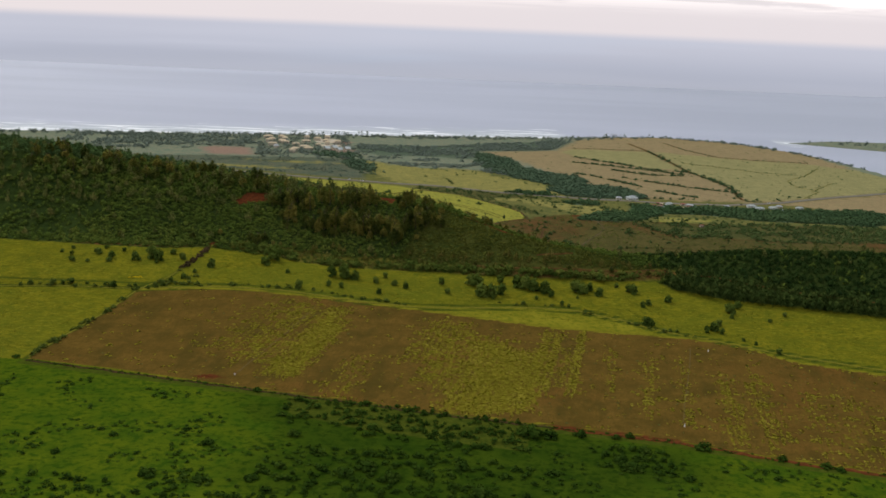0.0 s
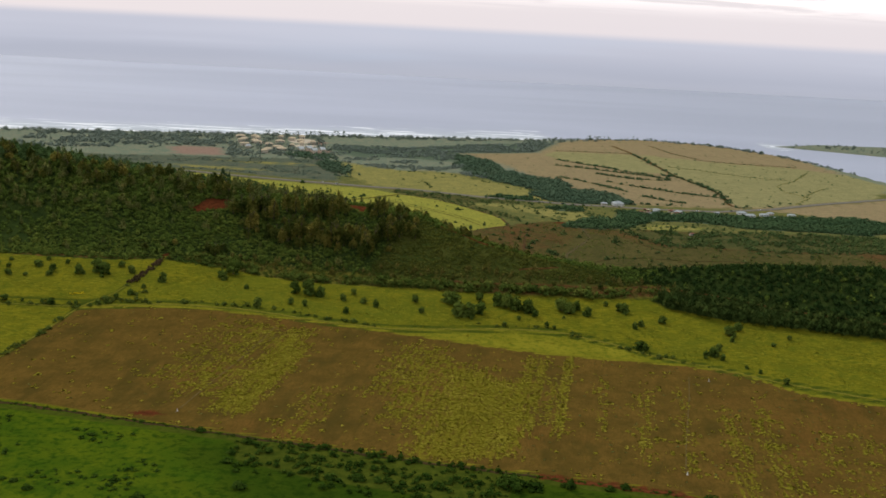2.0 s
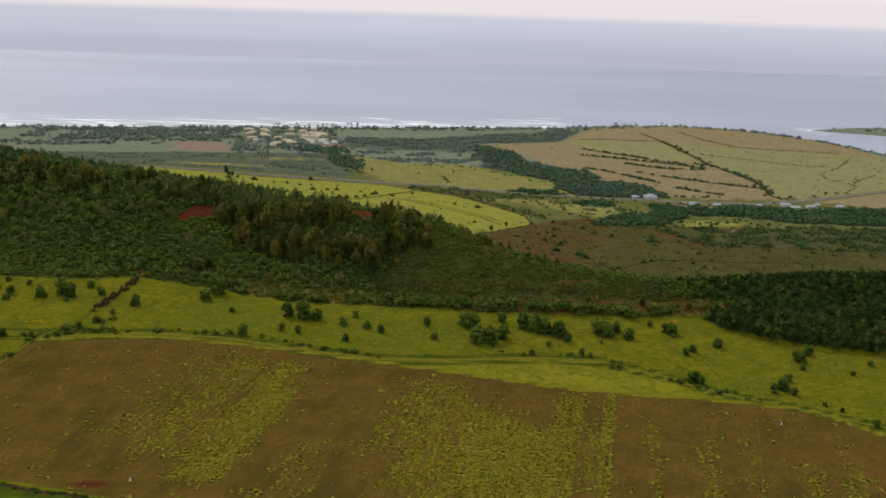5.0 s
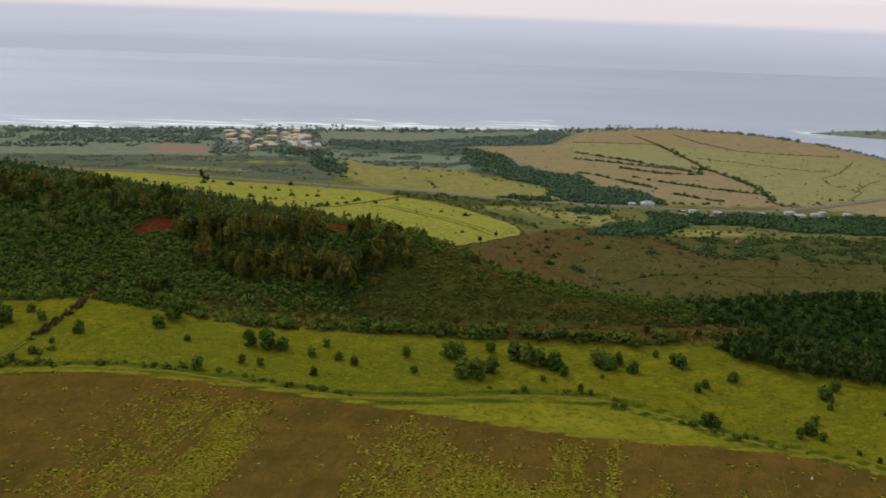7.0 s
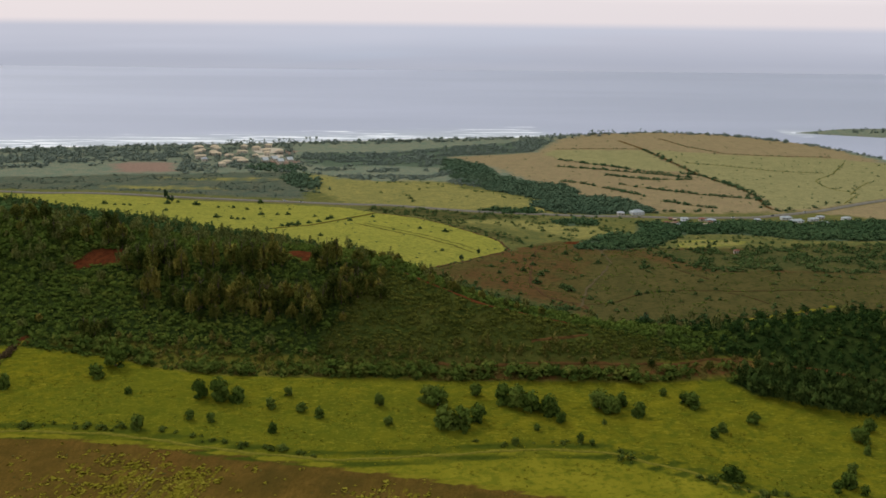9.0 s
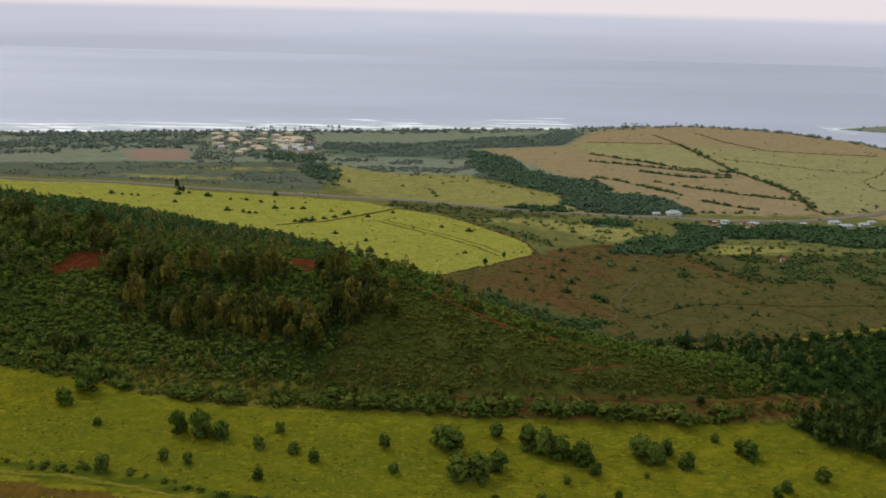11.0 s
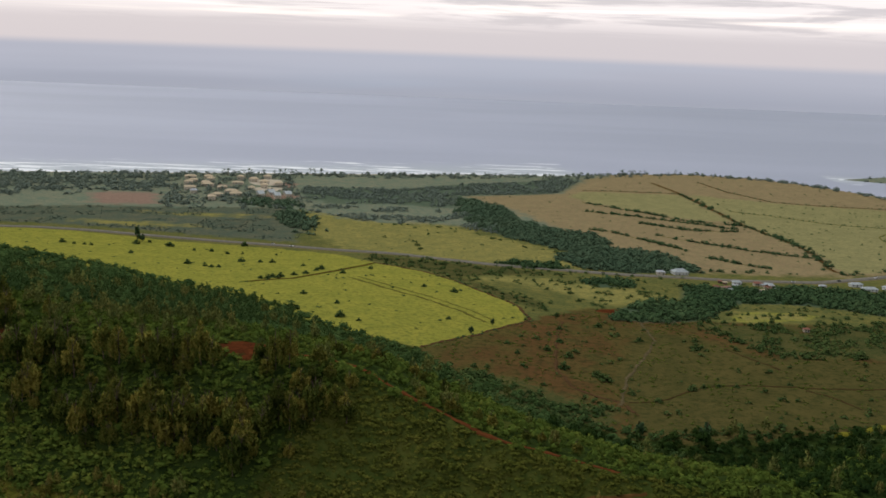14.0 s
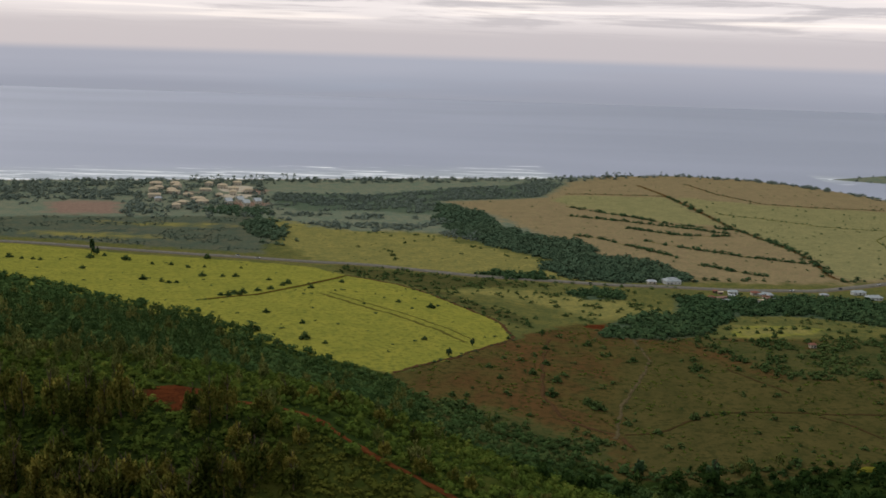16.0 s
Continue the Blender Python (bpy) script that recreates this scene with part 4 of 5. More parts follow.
def trunk_mesh(name, top, r0, limbs=4, spread=0.25, lean=0.03):
    """A tapered, slightly bent trunk with a few limbs."""
    co, faces = [], []

    def tube(points, radii):
        base = sum(len(c) for c in co)
        for (x, y, z), r in zip(points, radii):
            co.append(np.array([(x + r * math.cos(q), y + r * math.sin(q), z) for q in np.arange(6) * math.pi / 3]))
        for j in range(len(points) - 1):
            for q in range(6):
                a, b = base + j * 6 + q, base + j * 6 + (q + 1) % 6
                faces.append((a, b, b + 6, a + 6))

    bend = RNG.normal(0, lean, (5, 2))
    bend[0] = 0
    line = [(*bend[: k + 1].sum(0) * 0.6, -0.03 + (top + 0.03) * k / 4) for k in range(5)]
    tube(line, [r0 * (1.25 - 0.9 * k / 4) for k in range(5)])
    for k in range(limbs):
        a, s = RNG.uniform(0, 6.28), line[2 + k % 2]
        e = (s[0] + spread * math.cos(a), s[1] + spread * math.sin(a), s[2] + RNG.uniform(0.15, 0.3))
        m = tuple(0.5 * (u + v) + w for u, v, w in zip(s, e, (0, 0, -0.02)))
        tube([s, m, e], [r0 * 0.45, r0 * 0.32, r0 * 0.12])
    return quad_mesh(name, np.concatenate(co), faces, BARK)


def plant(name, lobes, count, size, leaf, label, category, group, trunk=(0.62, 0.028, 5, 0.24), core=0.78, upright=0.0, single=False):
    """One plant of a metre's height: an Empty with its trunk and its crown."""
    root = new(name)
    root.empty_display_size = 0.2
    co, faces, nor = sprays(lobes, count, size, core, upright, single)
    crown = new("crown", quad_mesh("crown", co, faces, leaf, normals=nor))
    stem = new("trunk", trunk_mesh("trunk", *trunk))
    for o in (crown, stem):
        o.parent = root
    return tagged(root, label, category, group)


def stand(kinds, places, sink=0.15, squat=1.0):
    """Copies of the kinds at (x, y, height); the first of each kind is the plant itself."""
    for k, (x, y, h) in enumerate(places):
        kind = kinds[k % len(kinds)]
        w = h * RNG.uniform(0.85, 1.2) * squat
        m = Matrix.LocRotScale((x, y, float(land(x, y)) - sink), Euler((0, 0, RNG.uniform(0, 6.28))), (w, w, h))
        if not kind.get("used"):
            kind["used"] = 1
            kind.matrix_basis = m
            kind.scale = (1, 1, 1)
            kind.matrix_basis = m
        else:
            scale, kind.scale = kind.scale.copy(), (1, 1, 1)
            copy_thing(kind, m)
            kind.scale = scale


def thicket(name, places, templates, leaf, label, category="trees", sink=0.2):
    """Many plants that nobody could count, joined: places are rows of x, y, height, width."""
    co, faces, nor, n = [], [], [], 0
    z = land(places[:, 0], places[:, 1]) - sink
    pick, turn = RNG.integers(0, len(templates), len(places)), RNG.uniform(0, 6.28, len(places))
    for t, (tc, tf, tn) in enumerate(templates):
        idx = np.nonzero(pick == t)[0]
        if not len(idx):
            continue
        c, s = np.cos(turn[idx])[:, None], np.sin(turn[idx])[:, None]
        h, w = places[idx, 2][:, None], places[idx, 3][:, None]
        x = (tc[:, 0] * c - tc[:, 1] * s) * w + places[idx, 0][:, None]
        y = (tc[:, 0] * s + tc[:, 1] * c) * w + places[idx, 1][:, None]
        zz = tc[:, 2] * h + z[idx][:, None]
        co.append(np.stack([x, y, zz], -1).reshape(-1, 3))
        nor.append(np.stack([tn[:, 0] * c - tn[:, 1] * s, tn[:, 0] * s + tn[:, 1] * c, np.broadcast_to(tn[:, 2], (len(idx), len(tn)))], -1).reshape(-1, 3))
        faces.append((tf[None] + (np.arange(len(idx)) * len(tc))[:, None, None] + n).reshape(-1, 3))
        n += len(idx) * len(tc)
    ob = new(name, quad_mesh(name, np.concatenate(co), np.concatenate(faces), leaf, normals=np.concatenate(nor)))
    return tagged(ob, label, category, kind="stuff")


def sown(outline, gap, inset=0.0, keep=1.0, box=None):
    """Uneven places about gap apart inside an outline."""
    xs, ys = [p[0] for p in outline], [p[1] for p in outline]
    x0, x1, y0, y1 = box or (min(xs), max(xs), min(ys), max(ys))
    X, Y = np.meshgrid(np.arange(x0, x1, gap), np.arange(y0, y1, gap))
    X, Y = X.ravel() + RNG.uniform(-0.5, 0.5, X.size) * gap, Y.ravel() + RNG.uniform(-0.5, 0.5, Y.size) * gap
    ok = (inside(outline, X, Y) > inset) & (RNG.random(X.size) < keep)
    return np.stack([X[ok], Y[ok]], -1)


def sized(p, lo, hi, wide=1.1):
    h = RNG.uniform(lo, hi, len(p))
    return np.c_[p, h, h * wide * RNG.uniform(0.8, 1.3, len(p))]


def patchy(x, y, scale, seed=0.0):
    return np.array([noise.noise((a / scale + seed, b / scale, seed)) for a, b in zip(x, y)])


def rowed(line, gap, jitter):
    out = []
    for (ax, ay), (bx, by) in zip(line, line[1:]):
        n = max(1, int(math.hypot(bx - ax, by - ay) / gap))
        s = (np.arange(n) + RNG.uniform(0, 1, n)) / n
        out.append(np.stack([ax + (bx - ax) * s, ay + (by - ay) * s], -1))
    p = np.concatenate(out)
    return p + RNG.normal(0, jitter, p.shape)


# templates a metre high for the joined woods
T_BUSH = [sprays(bush_lobes(2), 19, 0.135, 0.74, 0.0, True) for _ in range(8)]
T_TREE = [sprays(broad_lobes(4, 0.5, 0.1), 20, 0.086, 0.78, 0.0, True) for _ in range(8)]
T_FAR = [sprays(bush_lobes(2, 0.5), 18, 0.14, 0.66, 0.0, True, 1.1) for _ in range(6)]
T_PLUME = [sprays(plume_lobes(9, 0.25), 18, 0.062, 0.65, 0.9, True) for _ in range(6)]
T_LOW = [sprays([(0, 0, 0.4, 0.6, 0.6, 0.5), (0.5, 0.3, 0.3, 0.45, 0.45, 0.4)], 15, 0.19, 0.62, 0.0, True) for _ in range(6)]

# -- things: the trees of the meadow --
meadow_kinds = [plant("tree", broad_lobes(20, 0.52, -0.06, (0.20, 0.46)), 85, 0.050, LEAF_MEADOW, "round dark green tree alone in yellow pasture", "tree", "pasture trees", core=0.6, single=True) for _ in range(4)]
meadow_kinds += [plant("tree", broad_lobes(16, 0.46, -0.06, (0.20, 0.46)), 85, 0.046, LEAF_MEADOW, "small dark green tree in yellow pasture", "tree", "pasture trees", core=0.6, single=True) for _ in range(3)]
GROVE_WEST = [(-111, 801, 11.2), (-87, 836, 14.5), (-76, 832, 18.0), (-67, 831, 11.5), (-87, 810, 8.3), (-76, 808, 7.5), (-41, 838, 8.5), (-48, 823, 8.4), (-32, 819, 7.6), (-22, 812, 9.0), (-44, 797, 7.3), (8, 825, 10.6), (13, 804, 7.4)]
GROVE_MID = [(33, 830, 13.4), (38, 825, 15.2), (41, 801, 16.6), (49, 802, 14.7), (59, 837, 10.9), (58, 807, 14.1), (51, 795, 5.5), (73, 828, 15.3), (80, 823, 17.2), (87, 819, 15.2), (96, 815, 15.1), (100, 805, 9.3), (87, 798, 5.5)]
GROVE_EAST = [(123, 821, 15.3), (128, 817, 13.4), (135, 824, 11.6), (141, 813, 10.7), (122, 804, 4.5), (160, 837, 7.1), (168, 827, 9.8), (172, 823, 11.7), (198, 804, 9.2), (174, 790, 8.2), (180, 796, 7.5), (75, 784, 5.8), (107, 786, 7.3), (112, 783, 5.1), (169, 751, 9.9), (173, 748, 8.4)]
GROVE_FAR_EAST = [(245, 785, 11.5), (254, 796, 9.8), (243, 773, 6.8), (221, 743, 10.7), (228, 755, 8.0), (225, 735, 7.8), (214, 738, 8.8), (185, 736, 4.9), (190, 735, 4.2), (237, 719, 4.9), (244, 711, 4.9), (255, 692, 6.8), (272, 767, 5.3), (289, 782, 5.9)]
GROVE_CORNER = [(-149, 863, 11.5), (-144, 880, 18.0), (-126, 841, 6.0), (-194, 847, 11.5), (-263, 856, 11.9), (-250, 864, 17.1), (-243, 859, 14.8), (-223, 865, 10.2), (-285, 860, 9.5), (-227, 791, 7.0), (-222, 796, 7.8), (-232, 788, 4.6), (-243, 790, 5.8), (-218, 805, 7.1), (-210, 815, 7.1), (-204, 830, 5.6)]
for grove in (GROVE_WEST, GROVE_MID, GROVE_EAST, GROVE_FAR_EAST, GROVE_CORNER):
    stand(meadow_kinds, [(x, y, h * 0.80) for x, y, h in grove], 0.8, 0.88)
corner = np.concatenate([sown([(-380, 835), (-235, 850), (-222, 893), (-330, 890)], 15, keep=0.6), rowed([(-345, 784), (-306, 790), (-250, 790)], 11, 1.5)])
stand(meadow_kinds, [(x, y, h) for (x, y), h in zip(corner, RNG.uniform(2.6, 5.6, len(corner)))], squat=1.3)

# -- shrubs along the red track and in the lush pasture --
lush_kinds = [plant("shrub", bush_lobes(5, 0.62), 80, 0.075, LEAF_LUSH, "dark spreading shrub in lush green grass", "shrub", "pasture shrubs", (0.4, 0.04, 4, 0.2)) for _ in range(5)]
TRACK_SHRUBS = [(-105, 579, 5.7), (60, 528, 12.4), (70, 526, 9.0), (88, 529, 7.3), (116, 530, 6.0), (108, 528, 4.5), (155, 518, 8.6), (196, 507, 6.0), (218, 500, 6.0), (224, 496, 4.7), (-271, 622, 4.1)]
LUSH_SHRUBS = [(-117, 500, 7.0), (-77, 447, 6.3), (-192, 482, 5.1), (-30, 477, 9.0), (-41, 469, 8.3), (-17, 465, 8.7), (28, 453, 8.5), (20, 481, 8.1), (-17, 529, 6.2), (-73, 515, 7.7), (-139, 460, 7.6), (-112, 456, 6.9), (110, 489, 8.0), (121, 511, 6.7), (106, 499, 6.5), (138, 478, 5.7), (186, 482, 4.8), (67, 478, 5.6), (3, 470, 5.5), (-87, 459, 5.5), (-133, 517, 4.0), (-170, 506, 4.6), (-179, 513, 3.7)]
stand(lush_kinds, [(x, y, h * 0.58) for x, y, h in TRACK_SHRUBS + LUSH_SHRUBS], squat=1.35)
DENSE = [(-60, 500), (60, 490), (60, 430), (-40, 430), (-90, 470)]
extra = np.concatenate([sown(HOLLOW, 5.0, -8, keep=0.7), sown(DENSE, 6, keep=0.6), sown([(-260, 455), (-60, 465), (-60, 380), (-280, 380)], 6.5, keep=0.6), sown([(90, 520), (135, 510), (135, 480), (95, 485)], 4.5, keep=0.75)])
sparse = sown([(-260, 600), (260, 480), (320, 380), (-300, 380)], 5.5)
sparse = sparse[patchy(*sparse.T, 28.0, 5.0) + 0.25 * ease(600, 420, sparse[:, 1]) > 0.22]
thicket("low_plants", sized(sparse, 0.6, 1.8, 1.7), T_LOW, LEAF_LUSH, "dark low plants clustered in lush green pasture", "plants")
thicket("shrubs", sized(extra, 1.2, 3.4, 1.6), T_BUSH, LEAF_LUSH, "low dark green shrubs scattered through lush pasture", "shrubs")

# -- the hill: ironwoods as things, the rest of the cover joined --
iron_kinds = [plant("ironwood_tree", plume_lobes(17, 0.24), 84, 0.036, LEAF_IRONWOOD, "tall ragged olive-brown tree on the hillside", "tree", "hillside ironwoods", (0.85, 0.016, 6, 0.14), 0.6, 0.9, True) for _ in range(5)]
IRON_WEST = [(-162, 979), (-154, 975), (-143, 971), (-130, 959), (-123, 962), (-138, 978), (-129, 973), (-148, 984), (-142, 950), (-139, 952)]
IRON_MID = [(-117, 933), (-110, 928), (-105, 933), (-98, 930), (-95, 934), (-98, 938), (-85, 932), (-76, 923), (-71, 921), (-67, 922), (-61, 920), (-55, 922), (-53, 926), (-79, 930), (-64, 930)]
IRON_EAST = [(-45, 926), (-42, 920), (-35, 904), (-38, 901), (-33, 907), (-29, 916), (-27, 920), (-37, 913), (-23, 923), (-18, 921), (-14, 923), (-8, 925), (-6, 928)]
IRON_BACK = [(-91, 966), (-84, 962), (-77, 961), (-70, 959), (-64, 961), (-58, 959), (-36, 956), (-29, 953), (-23, 955), (-104, 968), (-112, 972)]
for grove in (IRON_WEST, IRON_MID, IRON_EAST, IRON_BACK):
    stand(iron_kinds, [(x, y, h) for (x, y), h in zip(grove, RNG.uniform(17, 26, len(grove)))], sink=0.4, squat=0.8)
p = sown(CLUMP, 10.5)
p = p[patchy(*p.T, 17.0, 4.0) > -0.05]
p = p[(np.abs(p[:, 0] + 46) > 13) | (p[:, 1] < 935)]
stand(iron_kinds, [(x, y, h) for (x, y), h in zip(p, RNG.uniform(9, 15, len(p)))], sink=0.4)
ridge = np.concatenate([rowed([(-10, 985), (20, 1000), (50, 985)], 6, 5), rowed([(30, 945), (60, 935), (95, 925), (120, 915)], 7, 4)])
stand(iron_kinds, [(x, y, h) for (x, y), h in zip(ridge, RNG.uniform(6, 11, len(ridge)))], sink=0.4)

FOOT_TREES = [(-166, 914, 15.0), (-173, 919, 13.0), (-160, 920, 11.0), (-228, 922, 10.0), (-296, 922, 9.0), (-204, 931, 9.0), (-112, 897, 7.5), (-62, 884, 7.0), (-10, 876, 6.5), (38, 874, 6.0), (122, 868, 6.5), (160, 866, 8.0), (192, 862, 9.0)]
stand(iron_kinds, FOOT_TREES, sink=0.4)
crest = sown([(-430, 1035), (-160, 1004), (-145, 1024), (-290, 1062), (-430, 1085)], 13, keep=0.8)
stand(iron_kinds, [(x, y, h) for (x, y), h in zip(crest, RNG.uniform(10, 19, len(crest)))], sink=0.4)

cover = np.concatenate([sown(FOREST, 6.6, 1.5, box=(-420, 560, 780, 1080)), sown(FOREST, 8.6, 1.5, box=(-420, 560, 1080, 1560))])
cover = cover[inside(HEATH, *cover.T) < 0]
cover = np.concatenate([cover, sown(FOREST, 6.6, 1.5, box=(190, 480, 780, 1080)), sown(FOREST, 12, 2, box=(-900, -420, 900, 1700)), sown(FOREST, 14, 2, box=(560, 1000, 700, 1200))])
cover = cover[~trodden(cover, 3.6) & (RNG.random(len(cover)) < np.where(inside(CLUMP, *cover.T) > 4, 0.6, 1.0))]
right = ease(160, 230, cover[:, 0])
left = ease(-120, -260, cover[:, 0]) * ease(960, 1040, cover[:, 1])
height = RNG.uniform(1.8, 5.0, len(cover)) * (1 + 0.15 * right + 0.45 * left)
wide = height * RNG.uniform(1.1, 1.7, len(cover)) * (1 - 0.3 * right) * (1 + 0.25 * (cover[:, 1] > 1080))
cover = np.c_[cover, height, wide]
tall = (right > 0.5) & (RNG.random(len(cover)) < 0.88)
fine = sown(FACE, 3.5, -2)
fine = fine[(inside(HEATH, *fine.T) < -2) & ~trodden(fine, 1.8)]
thicket("underscrub", sized(fine, 0.9, 2.8, 1.5), T_LOW, LEAF_SCRUB, "fine leafy green undergrowth on the hillside", "undergrowth")
low = sown(HEATH, 2.5, -3)
low = low[~trodden(low, 2.0)]
thicket("heath", sized(low, 0.7, 2.2, 1.5), T_LOW, LEAF_HEATH, "low green and brown heath over the open hillside", "heath")
seaward = ~tall & (cover[:, 1] > 1062)
thicket("seaward_scrub", cover[seaward], T_BUSH, LEAF_SEAWARD, "dark green scrub on the hill's seaward side", "scrub")
thicket("hill_scrub", cover[~tall & ~seaward], T_BUSH, LEAF_SCRUB, "dense dark green scrub covering the hill", "scrub")
thicket("hill_forest", cover[tall], T_TREE[:3] + T_BUSH[:5], LEAF_FOREST, "dense dark green forest on the hill's shoulder", "forest")
wild = sown(FOREST, 11.5, 6, 0.85, box=(-600, -60, 985, 1380))
wild = np.concatenate([wild, sown(FOREST, 22, 6, 0.4, box=(-110, 60, 1010, 1290)), sown(FOREST, 24, 6, 0.4, box=(-420, 560, 850, 1200))])
wild = wild[(inside(HEATH, *wild.T) < -3) & ~trodden(wild, 5)]
ahead = (wild[:, 1] < 1055) | (RNG.random(len(wild)) < 0.15)
thicket("hill_trees", sized(wild[ahead], 7, 16, 0.75), T_PLUME, LEAF_PLUME, "ragged olive-brown trees rising from the hill scrub", "trees")
thicket("back_trees", sized(wild[~ahead], 6, 14, 0.8), T_PLUME, LEAF_SEAWARD, "ragged green trees on the hill's seaward side", "trees")
front = [(-330, 899), (-256, 897), (-213, 910)] + [(x, y + 3.5) for x, y in FRONT_EDGE]
edge = np.concatenate([rowed(front, 2.3, 1.3), rowed([(x, y + 4) for x, y in front[3:]], 3.2, 1.8)])
edge = edge[(patchy(*edge.T, 12.0, 2.5) > -0.26) & (inside(STRIP, *edge.T) > -3)]
thicket("edge_bushes", sized(edge, 2.8, 7.2, 1.2), T_TREE + T_BUSH[:3], LEAF_EDGE, "rounded green bushes in a row before the wood", "bushes")
dry = np.concatenate([sown(STRIP, 2.3, 1.0, 0.7), rowed([(x, y + 1) for x, y in BACK_EDGE], 2.6, 1.5)])
dry = dry[(patchy(*dry.T, 11.0, 6.5) > -0.22) & (beside(FOOT_TRACK, 1.2, *dry.T) < 0)]
thicket("dry_scrub", sized(dry, 0.7, 3.0, 1.05), T_BUSH + T_PLUME, LEAF_RUST, "dry rust-brown and olive scrub beside the foot path", "scrub")
fresh = np.concatenate([sown(STRIP, 2.4, 0.5, 0.7), rowed(BACK_EDGE, 3.4, 1.6)])
fresh = fresh[((fresh[:, 0] < 30) | (patchy(*fresh.T, 9.0, 2.2) > 0.12)) & (beside(FOOT_TRACK, 1.6, *fresh.T) < 0)]
thicket("strip_scrub", sized(fresh, 0.5, 2.6, 1.3), T_BUSH, LEAF_EDGE, "fresh green scrub between the pasture and the wood", "scrub")
spires = rowed([(x, y + 1.5) for x, y in BACK_EDGE], 9.0, 2.5)
thicket("dry_plumes", sized(spires, 6, 11, 0.7), T_PLUME, LEAF_RUST, "pale brown feathery young trees along the wood's foot", "trees")
west = rowed([(-330, 903), (-256, 902), (-213, 915)], 3.6, 2.6)
thicket("forest_edge", sized(west, 2.5, 6.0, 1.0), T_BUSH + T_PLUME[:2], LEAF_EDGE, "mixed green and rust-brown bushes along the wood's edge", "bushes")
wall = np.concatenate([rowed(WALL_BAND[:7], 3.2, 1.2), sown(WALL_BAND, 4.6, 1.0)])
thicket("forest_wall", sized(wall, 7.5, 13, 0.55), T_TREE[:4] + T_PLUME[:4], LEAF_WALL, "tall trees standing close along the pasture's edge", "trees")

# -- hedges and weeds --
brown = rowed([(-209, 906), (-212, 876), (-214, 860), (-218, 838)], 1.7, 1.3)
thicket("brown_hedge", sized(brown, 1.6, 3.6, 1.3), T_BUSH, LEAF_BROWN, "dense brown hedge dividing the pasture below the wood", "hedge")
hedge = np.concatenate([rowed([(-216, 840), (-222, 822)], 2.5, 1.8), rowed([(-240, 785), (-252, 700), (-264, 622)], 3.5, 1.4), rowed([(-349, 781), (-306, 787), (-240, 788)], 5, 1.6), rowed([(-228, 803), (-170, 804), (-110, 800), (-60, 786), (-20, 774)], 2.6, 2.0), rowed([(-232, 792), (-215, 800), (-202, 822)], 2.5, 3.0), rowed([(60, 785), (100, 786), (135, 772)], 5, 2.0), rowed([(120, 771), (150, 755), (185, 733), (215, 715)], 4, 2.2)])
thicket("hedge", sized(hedge[patchy(*hedge.T, 12.0, 2.0) > -0.1], 0.8, 3.4, 1.6), T_BUSH, LEAF_HEDGE, "low broken hedge of bushes along the field edges", "hedge")
tufts = sown(FIELD, 1.6, 1.5)
row = np.cos((tufts[:, 0] - 0.20 * (tufts[:, 1] - 640)) * 2 * math.pi / 4.2)
w = weeds(*tufts.T) + 0.7 * patchy(*tufts.T, 9.0) + 0.45 * patchy(*tufts.T, 3.2, 3.0) + 0.34 * row - 0.10
tufts = tufts[w + RNG.uniform(-0.3, 0.3, len(w)) > 0.26]
T_TUFT = [sprays([(0, 0, 0.3, 0.6, 0.6, 0.5)], 9, 0.4, 0.0, 0.0, True) for _ in range(5)]
for _, _, up in T_TUFT:
    up[:] = (0, 0, 1)
thicket("weeds", sized(tufts, 0.2, 0.75, 2.8), T_TUFT, WEED, "yellow-green weeds in broken rows over fallow soil", "weeds", 0.05)

MEADOW = [(-360, 900), (-256, 890), (-119, 880), (19, 860), (199, 850), (206, 826), (306, 796), (420, 770), (420, 640), (317, 658), (259, 680), (188, 726), (103, 736), (12, 762), (-75, 784), (-161, 799), (-240, 788), (-268, 625), (-360, 620)]
grass = sown(MEADOW, 3.4, 1)
grass = grass[patchy(*grass.T, 16.0, 1.0) + 0.5 * patchy(*grass.T, 60.0, 4.0) > 0.10]
T_GRASS = [sprays([(0, 0, 0.25, 0.6, 0.5, 0.4)], 9, 0.36, 0.0, 0.0, True) for _ in range(4)]
for _, _, up in T_GRASS:
    up[:] = (0, 0, 1)
thicket("tussocks", sized(grass, 0.2, 0.5, 2.8), T_GRASS, TUSSOCK, "olive grass tussocks over the yellow pasture", "grass", 0.05)
# low leafy clumps for clods; the eastern ones stand in for likely cattle
clods = np.concatenate([sown(FIELD, 11, 3, 0.3), sown([(60, 560), (250, 520), (330, 500), (330, 640), (250, 690), (180, 715), (100, 725)], 9, 2, 0.35)])
thicket("clods", sized(clods, 0.2, 0.65, 2.0), T_LOW, LEAF_PLUME, "dark clods and dead clumps on the fallow soil", "clods", 0.05)
verge = rowed(FRONT_TRACK, 1.6, 0.9)
verge = verge[patchy(*verge.T, 20.0, 7.0) > -0.25]
thicket("verge", sized(verge, 0.4, 1.3, 1.5), T_LOW, LEAF_LUSH, "dark rank growth along the red track", "verge", 0.05)

bloom = rowed([(-254, 811), (-244, 813)], 0.7, 0.7)
thicket("flowers", sized(bloom, 0.5, 0.9, 1.8), T_TUFT, BLOOM, "bright yellow flowering weeds in pale pasture", "flowers", 0.05)

